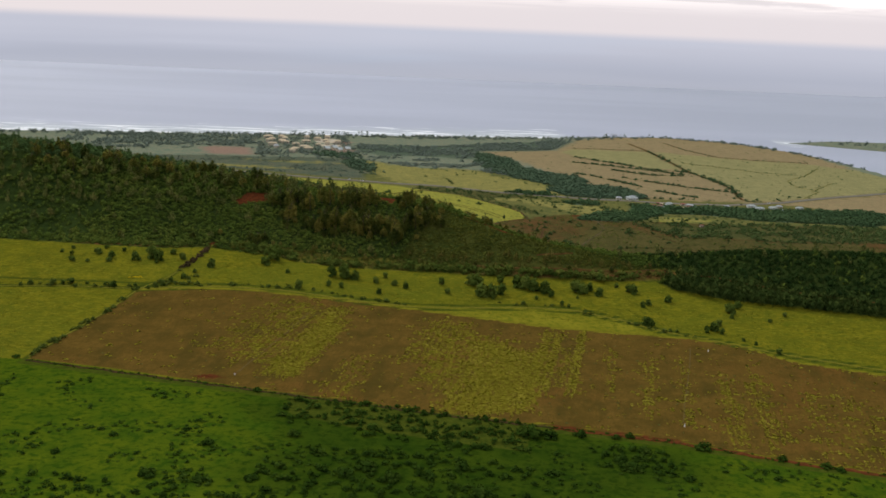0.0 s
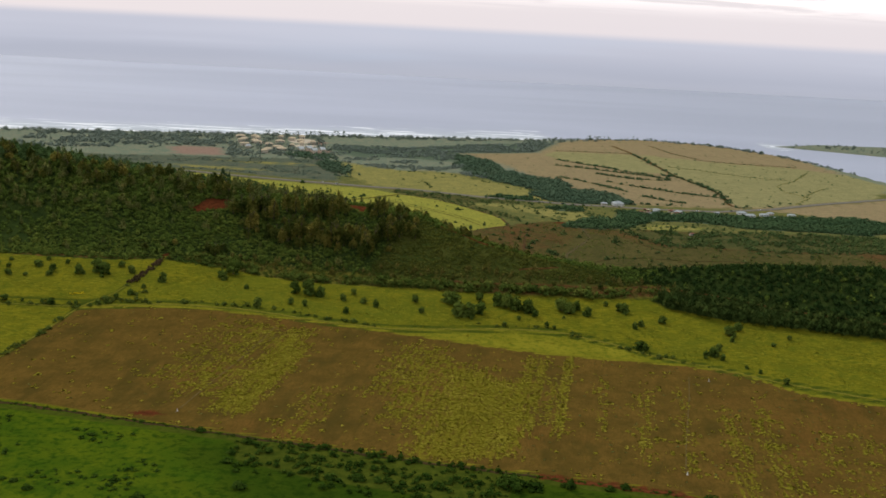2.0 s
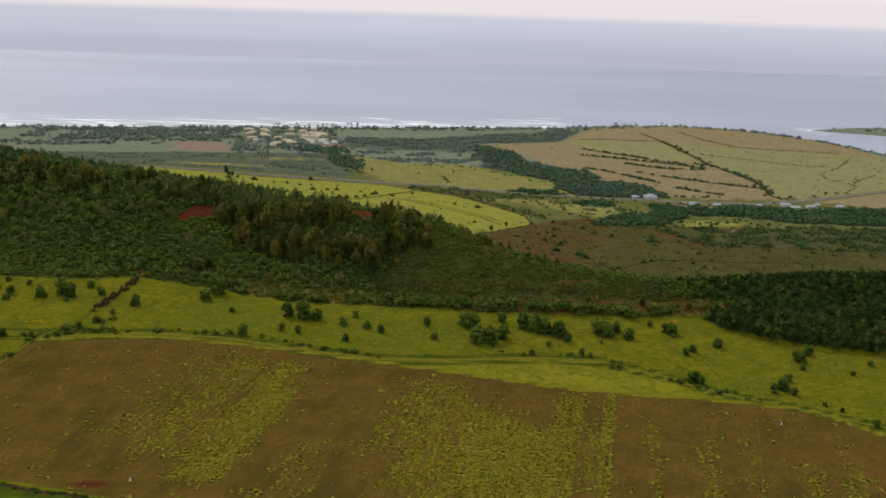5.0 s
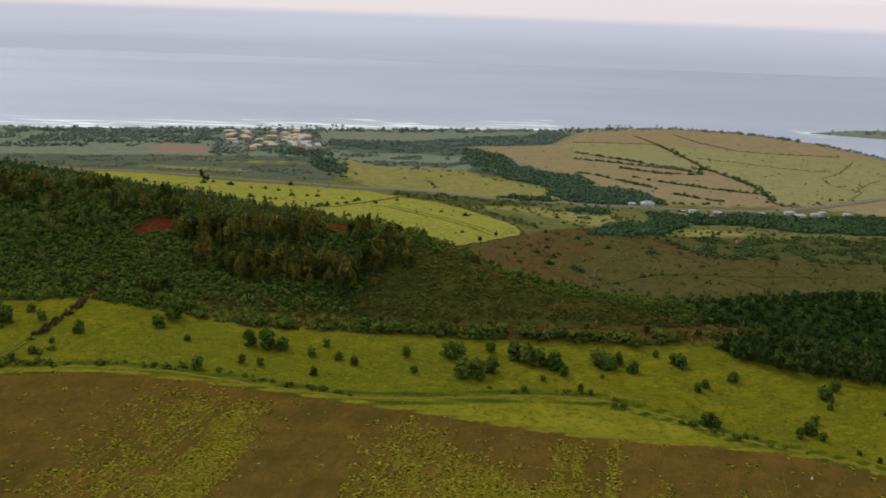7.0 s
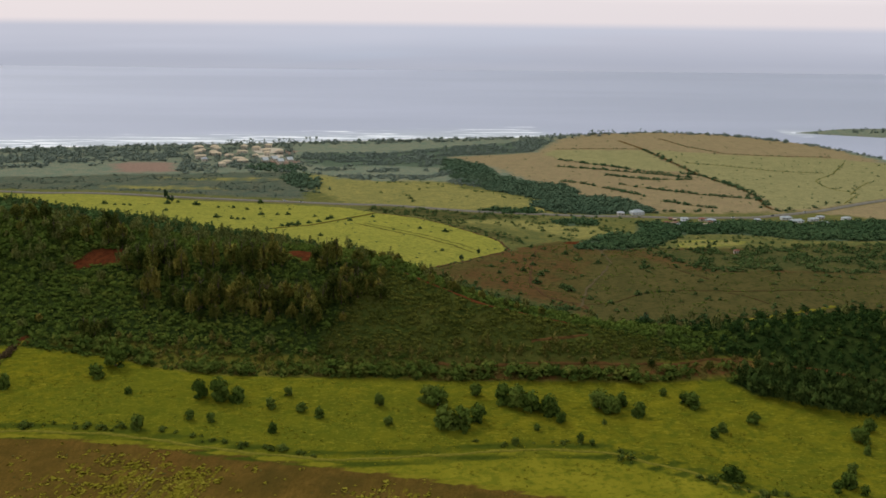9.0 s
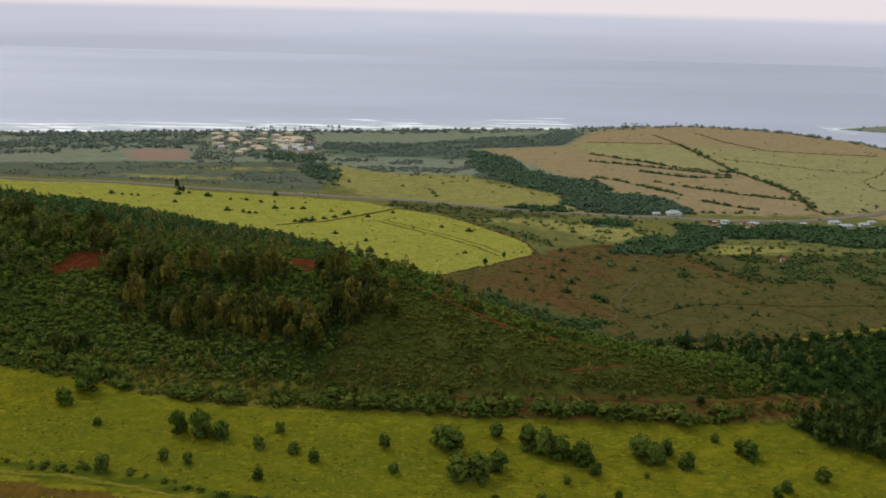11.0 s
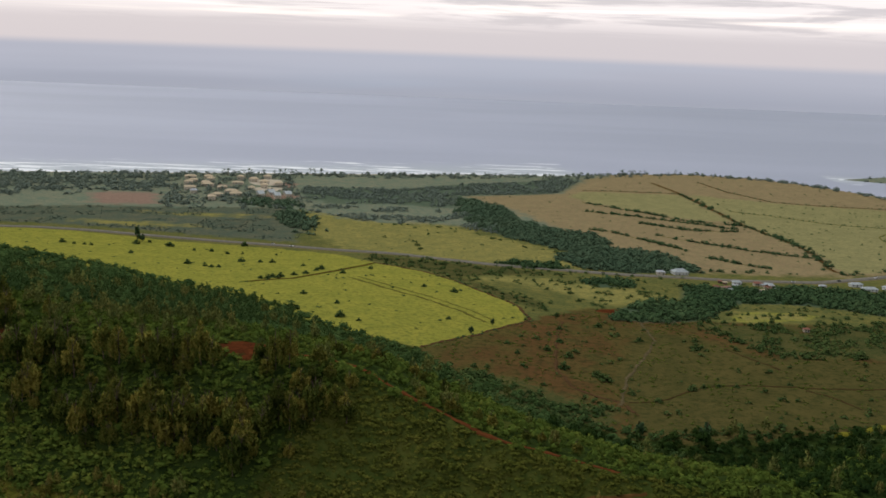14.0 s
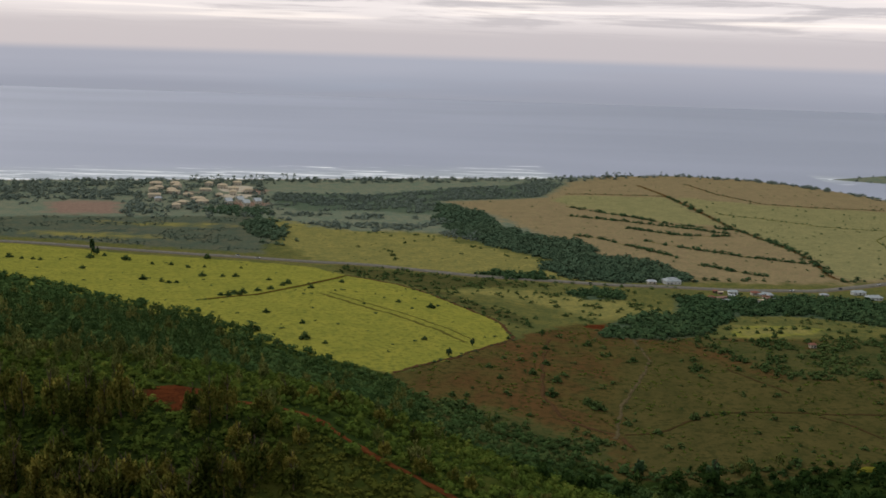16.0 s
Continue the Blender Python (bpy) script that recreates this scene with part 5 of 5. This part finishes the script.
# -- the lowland behind the hill --
low_kinds = [plant("bush", bush_lobes(5, 0.5), 60, 0.085, LEAF_SLOPE, "dark green bush in yellow grass", "bush", "lowland bushes", (0.4, 0.04, 4, 0.2)) for _ in range(4)]
slim_kinds = [plant("tree", plume_lobes(8, 0.2), 60, 0.05, LEAF_LOW, "slim dark tree in open pasture", "tree", "slim pasture trees", (0.8, 0.02, 4, 0.1)) for _ in range(2)]
YELLOW_BUSHES = [(-376, 1633, 7.8), (-360, 1626, 4.5), (-349, 1626, 4.5), (-341, 1626, 5.1), (-302, 1665, 7.8), (-292, 1682, 5.3), (-264, 1666, 9.0), (-286, 1590, 6.1), (-215, 1551, 8.1), (-195, 1543, 6.8), (-187, 1538, 5.1), (-180, 1541, 5.1), (-231, 1648, 5.0), (-212, 1652, 5.7), (-192, 1643, 5.6), (-166, 1590, 8.3), (-183, 1700, 9.1), (-176, 1651, 4.4), (-145, 1588, 5.3), (-132, 1589, 6.4), (-137, 1651, 3.7), (-96, 1571, 4.6), (-74, 1549, 7.8)]
FENCE_BUSHES = [(-125, 1473, 5.2), (-118, 1474, 7.3), (-115, 1486, 6.3), (-108, 1491, 7.9), (-109, 1480, 5.2), (-97, 1506, 5.9), (-86, 1517, 6.0), (-78, 1539, 5.5), (-49, 1526, 6.5), (-74, 1402, 5.7), (-40, 1369, 5.5), (-17, 1310, 4.2), (-23, 1571, 5.7), (13, 1505, 2.1), (35, 1470, 4.6), (64, 1456, 7.0), (5, 1452, 3.0), (57, 1339, 4.4), (-50, 1294, 8.3), (-76, 1341, 11.1), (-33, 1321, 9.5)]
SLOPE_BUSHES = [(103, 1281, 4.9), (109, 1256, 4.7), (152, 1344, 5.4), (147, 1300, 5.9), (134, 1275, 7.3), (188, 1360, 7.3), (150, 1265, 7.3), (185, 1191, 5.2), (230, 1199, 7.6), (239, 1204, 5.4), (251, 1207, 4.6), (264, 1208, 4.7), (201, 1177, 5.1), (260, 1307, 8.8), (156, 1394, 5.7), (186, 1465, 5.2), (216, 1320, 6.2), (142, 1234, 9.3), (168, 1218, 7.6), (171, 1214, 8.3), (165, 1223, 7.7), (125, 1367, 3.7), (74, 1215, 5.2), (84, 1218, 4.5)]
PLOT_BUSHES = [(366, 1303, 9.2), (389, 1289, 11.4), (293, 1390, 5.9), (307, 1389, 4.9), (328, 1382, 4.9), (353, 1398, 6.0), (379, 1391, 5.1), (319, 1399, 4.0), (343, 1412, 4.6), (403, 1402, 4.1), (405, 1384, 4.1), (278, 1496, 5.4), (364, 1415, 5.1)]
for group in (YELLOW_BUSHES, FENCE_BUSHES, SLOPE_BUSHES, PLOT_BUSHES):
    stand(low_kinds, [(x, y, h * 0.66) for x, y, h in group], squat=1.45)
stand(slim_kinds, [(75, 1302, 8.4), (94, 1334, 8.7), (-316, 1716, 17.0), (-300, 1682, 13.0), (-306, 1690, 11.0), (215, 1108, 16.0), (175, 1114, 12.0)])

back = np.concatenate([sown(SLOPE, 10, 2, 0.3), sown([(190, 1090), (430, 1100), (430, 1150), (330, 1140), (200, 1128)], 7, keep=0.85), sown(SCRUB, 6.5, -8, keep=0.75), sown([(60, 1560), (300, 1480), (420, 1560), (340, 1610), (120, 1640)], 9, keep=0.45), sown(YELLOW_STRIP, 9, keep=0.5), sown(PASTURE, 26, keep=0.3), rowed([(15, 1790), (22, 1755), (28, 1720)], 3, 2.5), rowed([(-35, 1895), (54, 1892), (131, 1810), (205, 1722)], 9, 5), rowed([(130, 1652), (180, 1640), (225, 1640)], 3, 5), sown([(300, 1400), (440, 1410), (560, 1440), (420, 1490), (330, 1470)], 9, keep=0.55), rowed([(297, 1425), (380, 1430), (440, 1428)], 6, 2), rowed([(300, 1388), (340, 1374), (420, 1396)], 8, 4), sown([(140, 1400), (230, 1440), (300, 1500), (310, 1600), (180, 1610), (110, 1500)], 13, keep=0.35)])
bare = np.concatenate([sown(SLOPE, 4.2, 1, 0.55), rowed(DITCH, 3.0, 1.0), rowed(GULLY, 4, 3)])
thicket("slope_growth", sized(bare[patchy(*bare.T, 22.0, 6.0) > 0.0], 0.35, 1.1, 2.0), T_LOW, LEAF_SCRUB, "small dark plants dotted over the bare slope", "plants", 0.1)
specks = np.concatenate([sown(YELLOW, 15, 3, 0.3), sown(TAN, 26, 4, 0.4), sown(STRAW, 30, 4, 0.3), sown(PASTURE, 20, 2, 0.3), rowed(YELLOW_EDGE, 6, 1.5)])
specks = specks[patchy(*specks.T, 28.0, 5.0) + RNG.uniform(-0.15, 0.15, len(specks)) > -0.02]
thicket("low_growth", sized(specks, 0.5, 1.5, 2.0), T_LOW, LEAF_LOW, "small dark plants dotted over the fields", "plants", 0.1)
saddle = np.concatenate([rowed([(150, 1080), (200, 1090), (260, 1092), (330, 1112), (420, 1122)], 6, 6), rowed([(95, 1010), (130, 1040), (160, 1075)], 8, 7)])
thicket("saddle_trees", sized(saddle, 6, 12, 0.9), T_TREE + T_PLUME, LEAF_FOREST, "tall dark trees in the hollow behind the ridge", "trees")
green = np.concatenate([sown(RIGHT_SCRUB, 5.5, -8), sown(RAVINE, 5.0, -4)])
green = green[patchy(*green.T, 30.0, 3.0) + 0.4 * ease(430, 620, green[:, 0]) + RNG.uniform(-0.15, 0.15, len(green)) > 0.02]
thicket("green_scrub", sized(green, 1.2, 4.4, 1.6), T_FAR, LEAF_SLOPE, "lush green scrub at the foot of the slope", "scrub")
back = back[patchy(*back.T, 15.0, 3.0) + RNG.uniform(-0.2, 0.2, len(back)) > -0.06]
thicket("lowland_scrub", sized(back, 0.7, 3.6, 1.7), T_FAR, LEAF_SLOPE, "scattered green scrub over the red-brown lowland", "scrub")
woods = np.concatenate([sown(GROVE, 5.4), sown(BELT, 5.6, -6), sown(ROW_GROVE, 4.5, -2), sown(SMALL_GROVE, 5.0, -2)])
rim = np.minimum(np.maximum.reduce([inside(o, *woods.T) for o in (GROVE, BELT, ROW_GROVE, SMALL_GROVE)]), 20) + 3
woods = woods[patchy(*woods.T, 24.0, 2.0) + 0.022 * rim + RNG.uniform(-0.12, 0.12, len(woods)) > -0.05]
stream = inside(BELT, *woods.T) > -8
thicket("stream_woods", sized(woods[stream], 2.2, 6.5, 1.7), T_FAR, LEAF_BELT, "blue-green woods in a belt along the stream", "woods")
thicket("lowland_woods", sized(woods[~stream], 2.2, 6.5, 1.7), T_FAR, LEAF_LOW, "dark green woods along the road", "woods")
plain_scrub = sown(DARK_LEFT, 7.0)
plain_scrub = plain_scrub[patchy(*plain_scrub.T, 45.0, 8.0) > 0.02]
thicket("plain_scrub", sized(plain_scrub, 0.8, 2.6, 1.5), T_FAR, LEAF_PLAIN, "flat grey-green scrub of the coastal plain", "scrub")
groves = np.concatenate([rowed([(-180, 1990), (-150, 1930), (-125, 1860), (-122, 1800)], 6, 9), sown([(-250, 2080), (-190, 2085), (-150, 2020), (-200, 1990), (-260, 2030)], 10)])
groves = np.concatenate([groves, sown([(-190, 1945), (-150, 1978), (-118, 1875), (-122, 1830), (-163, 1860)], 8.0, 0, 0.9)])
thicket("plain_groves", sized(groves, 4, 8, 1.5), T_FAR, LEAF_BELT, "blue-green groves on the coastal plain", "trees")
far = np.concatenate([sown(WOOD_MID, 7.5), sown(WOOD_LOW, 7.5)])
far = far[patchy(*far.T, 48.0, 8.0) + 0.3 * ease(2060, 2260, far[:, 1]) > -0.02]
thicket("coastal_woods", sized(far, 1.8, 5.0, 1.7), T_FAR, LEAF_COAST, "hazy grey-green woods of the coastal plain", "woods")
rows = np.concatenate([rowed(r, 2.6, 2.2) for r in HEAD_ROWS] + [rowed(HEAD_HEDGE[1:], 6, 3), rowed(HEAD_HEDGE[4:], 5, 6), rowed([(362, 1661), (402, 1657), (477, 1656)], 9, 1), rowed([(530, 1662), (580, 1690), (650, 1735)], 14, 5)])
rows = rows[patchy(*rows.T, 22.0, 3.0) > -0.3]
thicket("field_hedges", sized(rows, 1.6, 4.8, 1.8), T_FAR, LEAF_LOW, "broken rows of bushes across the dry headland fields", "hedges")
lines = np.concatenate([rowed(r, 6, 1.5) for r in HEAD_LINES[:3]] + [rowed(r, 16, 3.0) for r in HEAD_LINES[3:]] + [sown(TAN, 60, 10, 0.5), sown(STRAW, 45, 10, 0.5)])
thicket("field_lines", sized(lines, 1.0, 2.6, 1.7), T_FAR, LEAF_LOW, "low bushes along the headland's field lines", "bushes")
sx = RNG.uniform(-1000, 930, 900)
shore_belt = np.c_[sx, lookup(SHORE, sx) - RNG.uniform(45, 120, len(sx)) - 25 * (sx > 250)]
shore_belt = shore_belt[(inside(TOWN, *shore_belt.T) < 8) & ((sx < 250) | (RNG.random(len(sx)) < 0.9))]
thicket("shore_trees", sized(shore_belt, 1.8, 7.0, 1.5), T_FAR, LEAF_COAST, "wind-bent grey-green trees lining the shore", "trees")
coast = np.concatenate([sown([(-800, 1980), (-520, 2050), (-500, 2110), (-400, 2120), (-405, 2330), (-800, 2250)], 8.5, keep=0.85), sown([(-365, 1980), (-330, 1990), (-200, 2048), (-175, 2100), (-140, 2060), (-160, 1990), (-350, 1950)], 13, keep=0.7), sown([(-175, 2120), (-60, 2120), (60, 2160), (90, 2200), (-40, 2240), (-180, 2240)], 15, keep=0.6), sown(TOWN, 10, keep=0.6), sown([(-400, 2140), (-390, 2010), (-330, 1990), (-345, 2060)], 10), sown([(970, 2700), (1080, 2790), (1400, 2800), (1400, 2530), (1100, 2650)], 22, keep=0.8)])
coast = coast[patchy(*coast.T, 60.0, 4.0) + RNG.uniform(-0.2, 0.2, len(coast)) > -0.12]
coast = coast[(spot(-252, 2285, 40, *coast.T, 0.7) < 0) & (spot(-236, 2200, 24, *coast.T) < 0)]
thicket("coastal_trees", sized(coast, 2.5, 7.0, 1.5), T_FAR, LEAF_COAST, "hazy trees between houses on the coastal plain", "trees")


def palm(label):
    """A coconut palm one metre high: a thin curved trunk and a head of drooping fronds."""
    root = new("palm_tree")
    stem = new("trunk", trunk_mesh("trunk", 0.86, 0.018, 0, 0.1, 0.05))
    co, faces = [], []
    for k in range(11):
        a, rise = k * 2.4, RNG.uniform(-0.05, 0.14)
        d, n = np.array((math.cos(a), math.sin(a), 0)), np.array((-math.sin(a), math.cos(a), 0))
        spine = [np.array((0, 0, 0.86)) + d * r + np.array((0, 0, rise * r / 0.15 - 2.6 * r * r)) for r in (0, 0.12, 0.24, 0.33)]
        b = len(co)
        for s, w in zip(spine, (0.02, 0.055, 0.045, 0.01)):
            co += [s - n * w, s + n * w]
        faces += [(b + 2 * i, b + 2 * i + 1, b + 2 * i + 3, b + 2 * i + 2) for i in range(3)]
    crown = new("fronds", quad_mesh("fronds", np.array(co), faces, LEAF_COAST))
    for o in (stem, crown):
        o.parent = root
    return tagged(root, label, "palm tree", "shore palms")


palms = [palm("tall thin palm tree near the beach") for _ in range(3)]
px = np.concatenate([RNG.uniform(-345, -170, 22), RNG.uniform(370, 560, 8)])
stand(palms, [(x, float(lookup(SHORE, x)) - RNG.uniform(45, 95) - 25 * (x > 300), RNG.uniform(9, 14)) for x in px])

# ---- buildings and cars ----
def part(name, bm, mat, parent, label=""):
    me = bpy.data.meshes.new(name)
    bm.to_mesh(me)
    bm.free()
    me.materials.append(mat)
    ob = new(name, me)
    ob.parent = parent
    return tagged(ob, label)


def box(bm, x0, x1, y0, y1, z0, z1):
    v = [bm.verts.new((x, y, z)) for x in (x0, x1) for y in (y0, y1) for z in (z0, z1)]
    for f in ((0, 1, 3, 2), (4, 6, 7, 5), (0, 4, 5, 1), (2, 3, 7, 6), (0, 2, 6, 4), (1, 5, 7, 3)):
        bm.faces.new([v[i] for i in f])


def house(x, y, w, d, h, turn, wall, roof, label, rise=0.28, hip=True):
    """A house of one block: walls, a pitched roof with eaves, door and windows."""
    root = new("house")
    bm = bmesh.new()
    box(bm, -w / 2, w / 2, -d / 2, d / 2, -1.5, h)
    walls = part("wall", bm, wall, root)
    bm = bmesh.new()
    e, top = 0.7, h + rise * d
    r = w / 2 + e - (d / 2 if hip else 0)
    a = [bm.verts.new(c) for c in ((-w / 2 - e, -d / 2 - e, h), (w / 2 + e, -d / 2 - e, h), (w / 2 + e, d / 2 + e, h), (-w / 2 - e, d / 2 + e, h), (-r, 0, top), (r, 0, top))]
    b = [bm.verts.new((v.co.x, v.co.y, v.co.z - 0.25)) for v in a[:4]]
    for f in ((a[0], a[1], a[5], a[4]), (a[2], a[3], a[4], a[5]), (a[1], a[2], a[5]), (a[3], a[0], a[4]), tuple(reversed(b))):
        bm.faces.new(f)
    for k in range(4):
        bm.faces.new((a[k], b[k], b[(k + 1) % 4], a[(k + 1) % 4]))
    part("roof", bm, roof, root)
    for k in range(max(2, int(w / 4))):
        u = -w / 2 + w * (k + 0.5) / max(2, int(w / 4))
        bm = bmesh.new()
        box(bm, u - 0.6, u + 0.6, -d / 2 - 0.04, -d / 2 + 0.1, 0.0 if k == 1 else 0.9, 2.1)
        part("door" if k == 1 else "window", bm, GLASS_DARK, walls)
    root.matrix_basis = pose(x, y, float(land(x, y)) + 0.1, 0, 0, turn)
    return tagged(root, label, "house")


house(326, 1634, 17, 11, 3.8, 12, WALL_WHITE, ROOF_WHITE, "long white building with a bright pitched roof by woods", 0.3)
house(303, 1628, 9, 6, 3, 4, WALL_CREAM, ROOF_GREY, "small shed beside the white-roofed building")
ROADSIDE = [(376, 1582, 15, 8, 0, 0), (398, 1580, 12, 8, 6, 1), (357, 1538, 10, 6, 20, 0), (345, 1552, 8, 6, 0, 1), (368, 1560, 9, 6, -15, 2), (410, 1570, 9, 7, 0, 2), (470, 1580, 12, 7, 5, 2), (514, 1598, 22, 10, 8, 0), (519, 1574, 26, 11, 5, 0), (545, 1585, 20, 9, 12, 0), (560, 1600, 14, 8, 10, 2), (548, 1560, 16, 8, -5, 0), (590, 1590, 18, 9, 12, 0), (375, 1372, 8, 5, 10, 1)]
for x, y, w, d, turn, roof in ROADSIDE:
    house(x, y, w * 0.62, d * 0.66, 3.0, turn, (WALL_WHITE, WALL_CREAM, WALL_CREAM)[roof], (ROOF_WHITE, ROOF_RED, ROOF_GREY)[roof], ("white-roofed building among trees beside the highway", "low house with a rusty red roof near the highway", "low house with a grey metal roof near the highway")[roof])
rng = random.Random(4)
for k in range(12):
    x, y = rng.uniform(340, 415), rng.uniform(1535, 1592)
    house(x, y, rng.uniform(4, 8), rng.uniform(3, 5), 2.4, rng.uniform(-30, 30), rng.choice((WALL_CREAM, JUNK, WALL_WHITE)), rng.choice((JUNK, ROOF_RED, ROOF_WHITE, ROOF_TAN)), "small rusty shed in a cluttered yard by the highway", 0.15, False)
TOWN_PLACES = [(-385, 2300), (-360, 2312), (-335, 2325), (-372, 2255), (-345, 2270), (-318, 2285), (-375, 2215), (-350, 2225), (-322, 2240), (-296, 2250), (-362, 2160), (-338, 2168), (-312, 2180), (-345, 2120), (-318, 2130), (-290, 2140), (-268, 2190), (-322, 2085), (-296, 2096), (-255, 2270), (-232, 2285), (-300, 2310), (-280, 2290), (-272, 2235), (-250, 2215), (-228, 2235), (-385, 2190), (-300, 2060), (-275, 2115), (-310, 2215), (-336, 2200), (-262, 2330), (-240, 2322)]
for x, y in TOWN_PLACES[::3] + TOWN_PLACES[1::3]:
    house(x + rng.uniform(-6, 6), y + rng.uniform(-8, 8), rng.uniform(9, 20), rng.uniform(7, 12), rng.uniform(3.5, 6.5), rng.uniform(-20, 20), WALL_CREAM, rng.choice((ROOF_TAN, ROOF_TAN, ROOF_TAN, ROOF_GREY)), "pale house with a shingled hip roof near the beach")
for k in range(4):
    house(-236 + 14 * k, 2120 - 5 * k + 26 * (k % 2), 9, 24, 4.5, 20, WALL_CREAM, ROOF_WHITE, "long white hall near the beach", 0.15, False)


def car(x, y, turn, paint, label):
    root = new("car")
    bm = bmesh.new()
    box(bm, -2.2, 2.2, -0.9, 0.9, 0.35, 0.95)
    bmesh.ops.bevel(bm, geom=bm.edges[:], offset=0.15, segments=2, affect="EDGES")
    body = part("body", bm, paint, root)
    bm = bmesh.new()
    box(bm, -1.4, 1.0, -0.78, 0.78, 0.93, 1.5)
    for v in bm.verts:
        if v.co.z > 1.2:
            v.co.x, v.co.y = v.co.x * 0.7 - 0.05, v.co.y * 0.85
    part("cabin", bm, GLASS_DARK, body)
    for u in (-1.35, 1.35):
        for s in (-0.85, 0.85):
            bm = bmesh.new()
            bmesh.ops.create_cone(bm, cap_ends=True, segments=12, radius1=0.34, radius2=0.34, depth=0.22, matrix=pose(u, s, 0.34, 90))
            part("wheel", bm, RUBBER, root)
    root.matrix_basis = pose(x, y, float(land(x, y)) + 0.62, 0, 0, turn)
    return tagged(root, label, "car")


car(-128, 1711, -8, PAINT_WHITE, "white car on the grey highway")
car(-152, 1719, -6, PAINT_WHITE, "white car on the grey highway")
car(236, 1620, -9, PAINT_DARK, "dark car on the grey highway")
car(446, 1604, 10, PAINT_WHITE, "white car on the grey highway")
car(505, 1622, 22, PAINT_DARK, "dark car on the grey highway")
car(560, 1651, 30, PAINT_WHITE, "white car on the grey highway")


def riser(x, y):
    """A standpipe for watering: a concrete footing, a white pipe and a valve with its hand wheel."""
    root = new("irrigation_riser")
    bm = bmesh.new()
    box(bm, -0.5, 0.5, -0.5, 0.5, -0.3, 0.25)
    bmesh.ops.bevel(bm, geom=bm.edges[:], offset=0.05, segments=1, affect="EDGES")
    part("footing", bm, WALL_CREAM, root, "pale concrete footing")
    bm = bmesh.new()
    bmesh.ops.create_cone(bm, cap_ends=True, segments=14, radius1=0.22, radius2=0.2, depth=1.5, matrix=pose(0, 0, 0.95))
    pipe = part("pipe", bm, PAINT_WHITE, root, "white upright pipe")
    bm = bmesh.new()
    bmesh.ops.create_cone(bm, cap_ends=True, segments=14, radius1=0.3, radius2=0.3, depth=0.1, matrix=pose(0, 0, 1.78))
    part("valve_wheel", bm, JUNK, pipe, "rusty valve wheel")
    root.matrix_basis = pose(x, y, float(land(x, y)))
    return tagged(root, "white standpipe on a footing at the field's edge", "standpipe", "standpipes")


for x, y in ((-124, 605), (152, 549), (203, 691)):
    riser(x, y)
